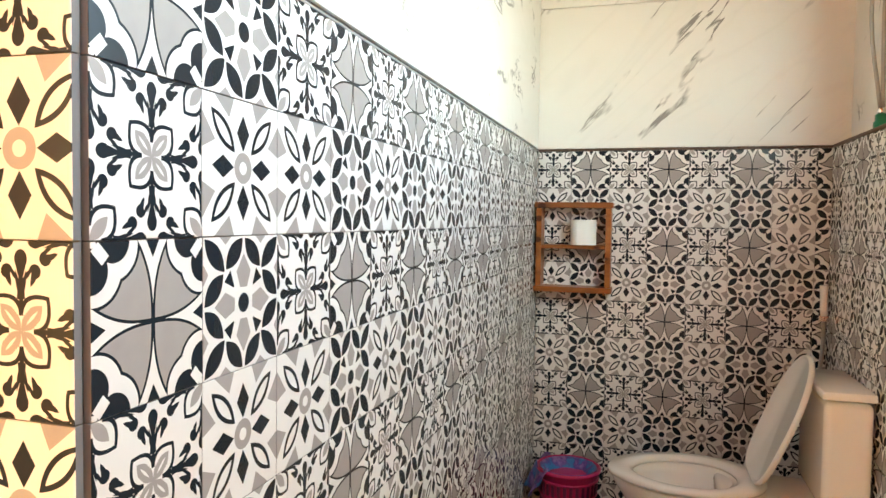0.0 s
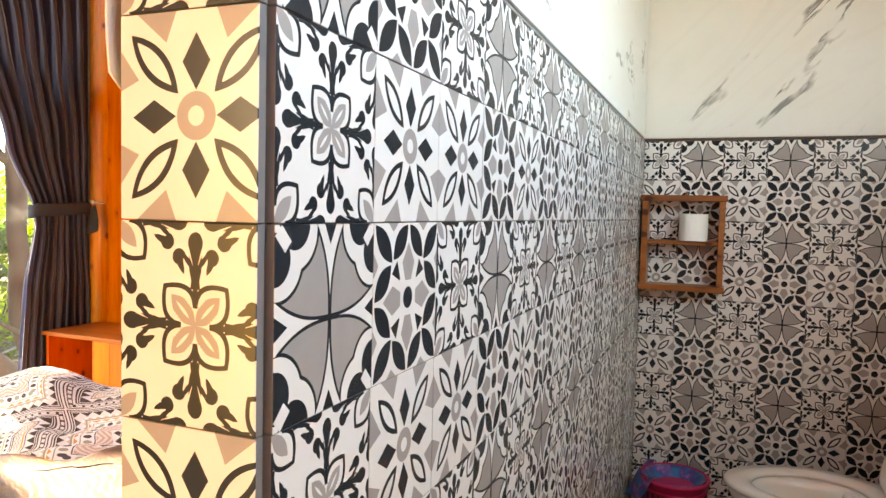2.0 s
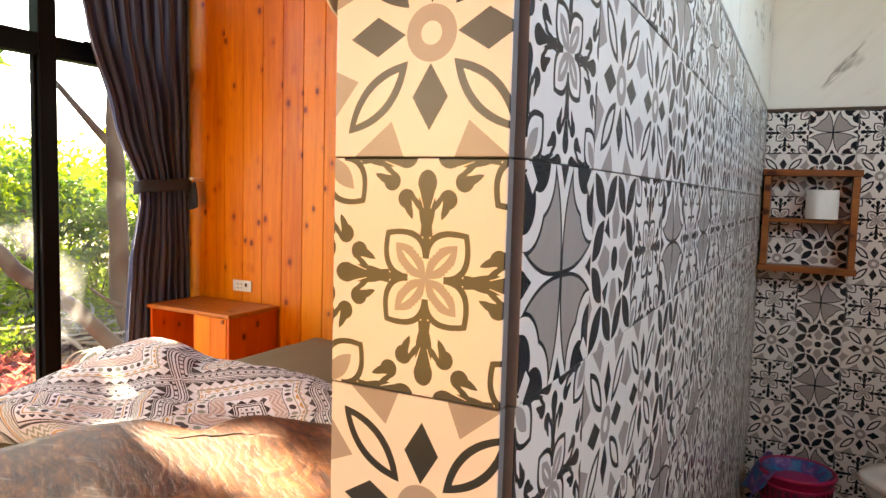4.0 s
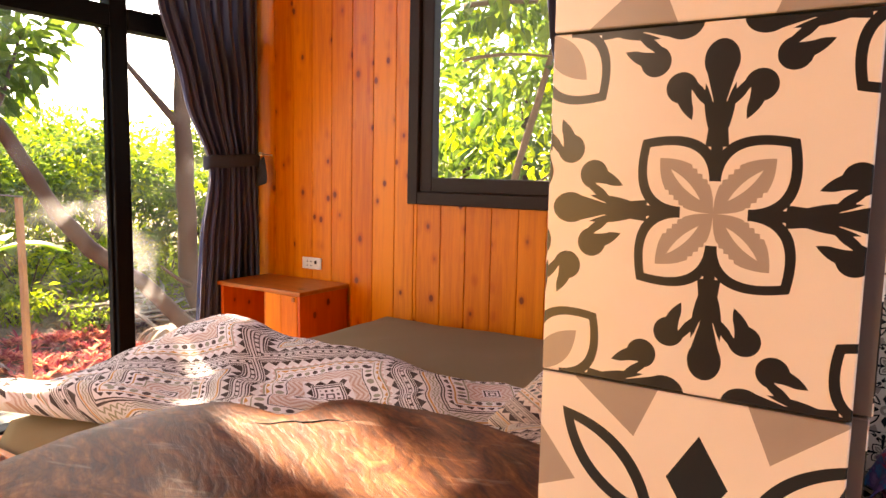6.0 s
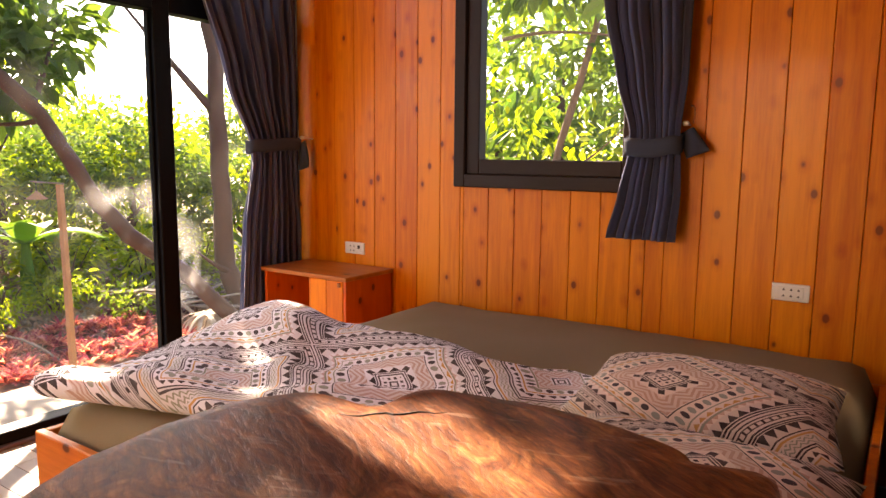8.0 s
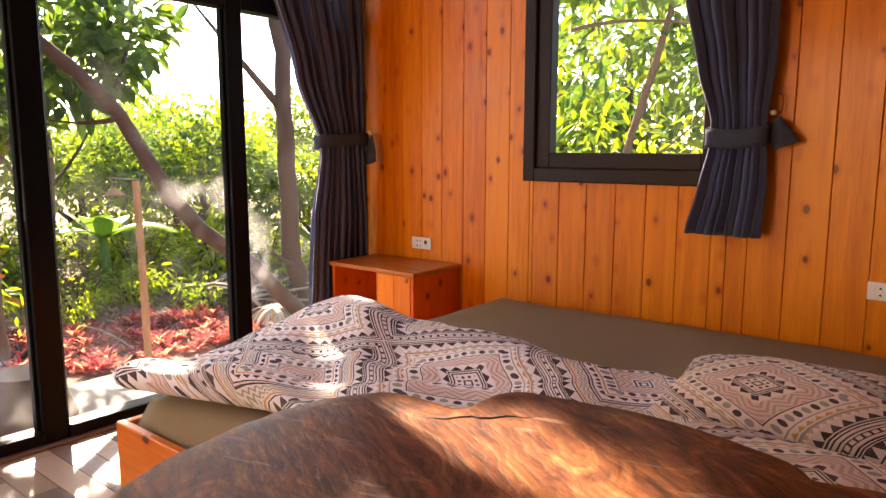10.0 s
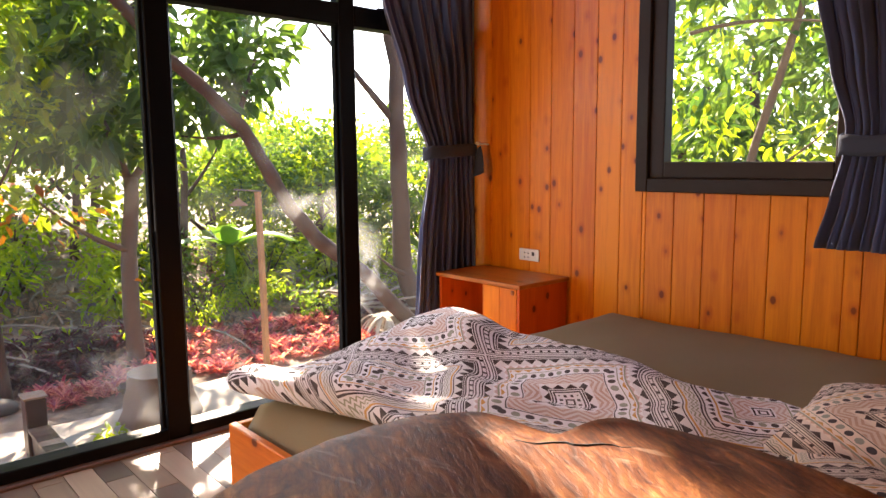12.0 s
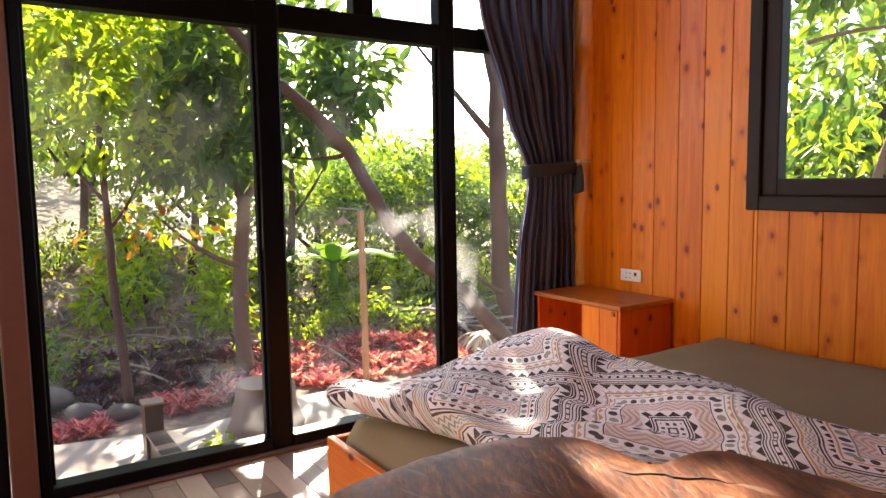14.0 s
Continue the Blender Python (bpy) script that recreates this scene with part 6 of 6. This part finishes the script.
for row in range(10):
    z = CAP - CELL * (row + 0.5)
    # long face of the partition: the first two columns are a turned tile
    for col in range(16):
        y0 = PART_Y + 0.011 + CELL * col
        if col > 1 and y0 > WALL_Y - 0.02:
            continue
        w = min(CELL, WALL_Y - y0)
        kind = kind_at(row, col, swap=col < 2)
        lay_tile(kind, (PART_R - 0.009, y0 + CELL / 2, z), 90, partition, -CELL / 2, -CELL / 2 + w)
    # end of the partition
    lay_tile(("scroll", "star")[row % 2], (-0.529, PART_Y + 0.009, z), 0, partition, -0.0710, 0.0535)
    # back wall
    for col in range(8):
        x0 = -0.484 + CELL * col
        l, r = max(x0, PART_R), min(x0 + CELL, EAST_T)
        if r - l < 0.02:
            continue
        kind = kind_at(row, col)
        if (row, col) in ((2, 6), (3, 6)):
            kind = "star" if row == 2 else "rosette"
        c = x0 + CELL / 2
        lay_tile(kind, (c, WALL_Y + 0.009, z), 0, bath_back, l - c, r - c)
    # ledge wall behind the toilet
    for col in range(16):
        y1 = WALL_Y - CELL * col
        if y1 < 0.6:
            continue
        lay_tile(kind_at(row, col + 1), (EAST_T + 0.009, y1 - CELL / 2, z), -90, ledge)

# dark strip on top of the patterned tiles
part("cap_strip", boxed((PART_R - 0.01, WALL_Y - 0.006, CAP + 0.0005), (EAST_T + 0.01, WALL_Y + 0.011, CAP + 0.010), 0.002), TRIM, bath_back)
part("cap_strip", boxed((PART_R - 0.009, PART_Y + 0.02, CAP + 0.0005), (PART_R + 0.0005, WALL_Y - 0.007, CAP + 0.0035), 0.001), GROUT, partition)
part("cap_strip", boxed((EAST_T - 0.004, 0.5, CAP), (EAST_X - 0.002, WALL_Y - 0.007, CAP + 0.012), 0.002), TRIM, ledge)
# marble tiles above
for z0, z1 in ((CAP + 0.011, 2.095), (2.097, CEIL - 0.001)):
    part("marble_tile", boxed((PART_R - 0.008, WALL_Y, z0), (EAST_X - 0.001, WALL_Y + 0.0115, z1), 0.001), MARBLE, bath_back)
    y = PART_Y + 0.011
    while y < WALL_Y - 0.1:
        y1 = min(y + 1.198, WALL_Y - 0.001)
        part("marble_tile", boxed((PART_R - 0.0085, y, z0), (PART_R - 0.0005, y1, z1), 0.001), MARBLE, partition)
        y = y1 + 0.002
    part("marble_tile", boxed((PART_L + 0.006, PART_Y, z0), (PART_R - 0.009, PART_Y + 0.0085, z1), 0.001), MARBLE, partition)
    part("marble_tile", boxed((EAST_X - 0.009, 2.20, z0 + 0.002), (EAST_X - 0.001, WALL_Y - 0.001, z1), 0.001), MARBLE, wall_east)

# vertical pine boards with open joints
def board_mesh(w, h):
    bm = bmesh.new()
    prof = [(-w / 2 + 0.0008, 0.018), (-w / 2 + 0.0008, 0.003), (-w / 2 + 0.003, 0.0), (w / 2 - 0.003, 0.0), (w / 2 - 0.0008, 0.003), (w / 2 - 0.0008, 0.018)]
    lo = [bm.verts.new((x, y, 0)) for x, y in prof]
    hi = [bm.verts.new((x, y, h)) for x, y in prof]
    n = len(prof)
    for i in range(n):
        bm.faces.new((lo[i], lo[(i + 1) % n], hi[(i + 1) % n], hi[i]))
    bm.faces.new(lo[::-1]), bm.faces.new(hi)
    return mesh_of("pine_board", bm, PINE)


BM = {}


def lay_board(x, w, z0, z1):
    key = (round(w, 3), round(z0, 3), round(z1, 3))
    if key not in BM:
        BM[key] = board_mesh(w, z1 - z0)
    place("pine_board", BM[key], pose(x + w / 2, WALL_Y + random.uniform(-0.0008, 0.0008), z0), wall_north)


BOARD_W = 0.1325
x = -3.383
col = 0
while x < PART_L - 0.02:
    w = min(BOARD_W, PART_L + 0.006 - x)
    cuts = sorted({x, x + w, *(c for c in (FR_L + 0.02, FR_R - 0.02) if x < c < x + w)})
    for a, b in zip(cuts, cuts[1:]):
        if a > FR_L and b < FR_R:
            lay_board(a, b - a, FLOOR, OPEN_B if a > OPEN_L - 0.07 else FR_B + 0.03)
            lay_board(a, b - a, FR_T - 0.03, CEIL)
        else:
            lay_board(a, b - a, FLOOR, CEIL)
    x += w
    col += 1

# wood-look floor planks near the glazing
PLANK_L, PLANK_W = 0.52, 0.098


def plank_mesh(length):
    return mesh_of("floor_plank", boxed((-length / 2 + 0.0012, -PLANK_W / 2 + 0.0012, -0.012), (length / 2 - 0.0012, PLANK_W / 2 - 0.0012, 0), 0.001), FLOOR_TILE)


FULL_PLANK = plank_mesh(PLANK_L)
CUT_PLANKS = {o: plank_mesh(PLANK_L - o) for o in (0.31, 0.14, 0.42)}
y, row = -0.3, 0
while y < 1.7:
    o = (0.0, 0.31, 0.14, 0.42)[row % 4]
    x = GLASS_X + 0.032
    while x < -0.85:
        length, mesh = (PLANK_L - o, CUT_PLANKS[o]) if o else (PLANK_L, FULL_PLANK)
        place("floor_plank", mesh, pose(x + length / 2, y, FLOOR + random.uniform(-0.0004, 0.0004), 0, 0, 180 * (row % 2)), floor)
        x, o = x + length, 0.0
    y += PLANK_W
    row += 1
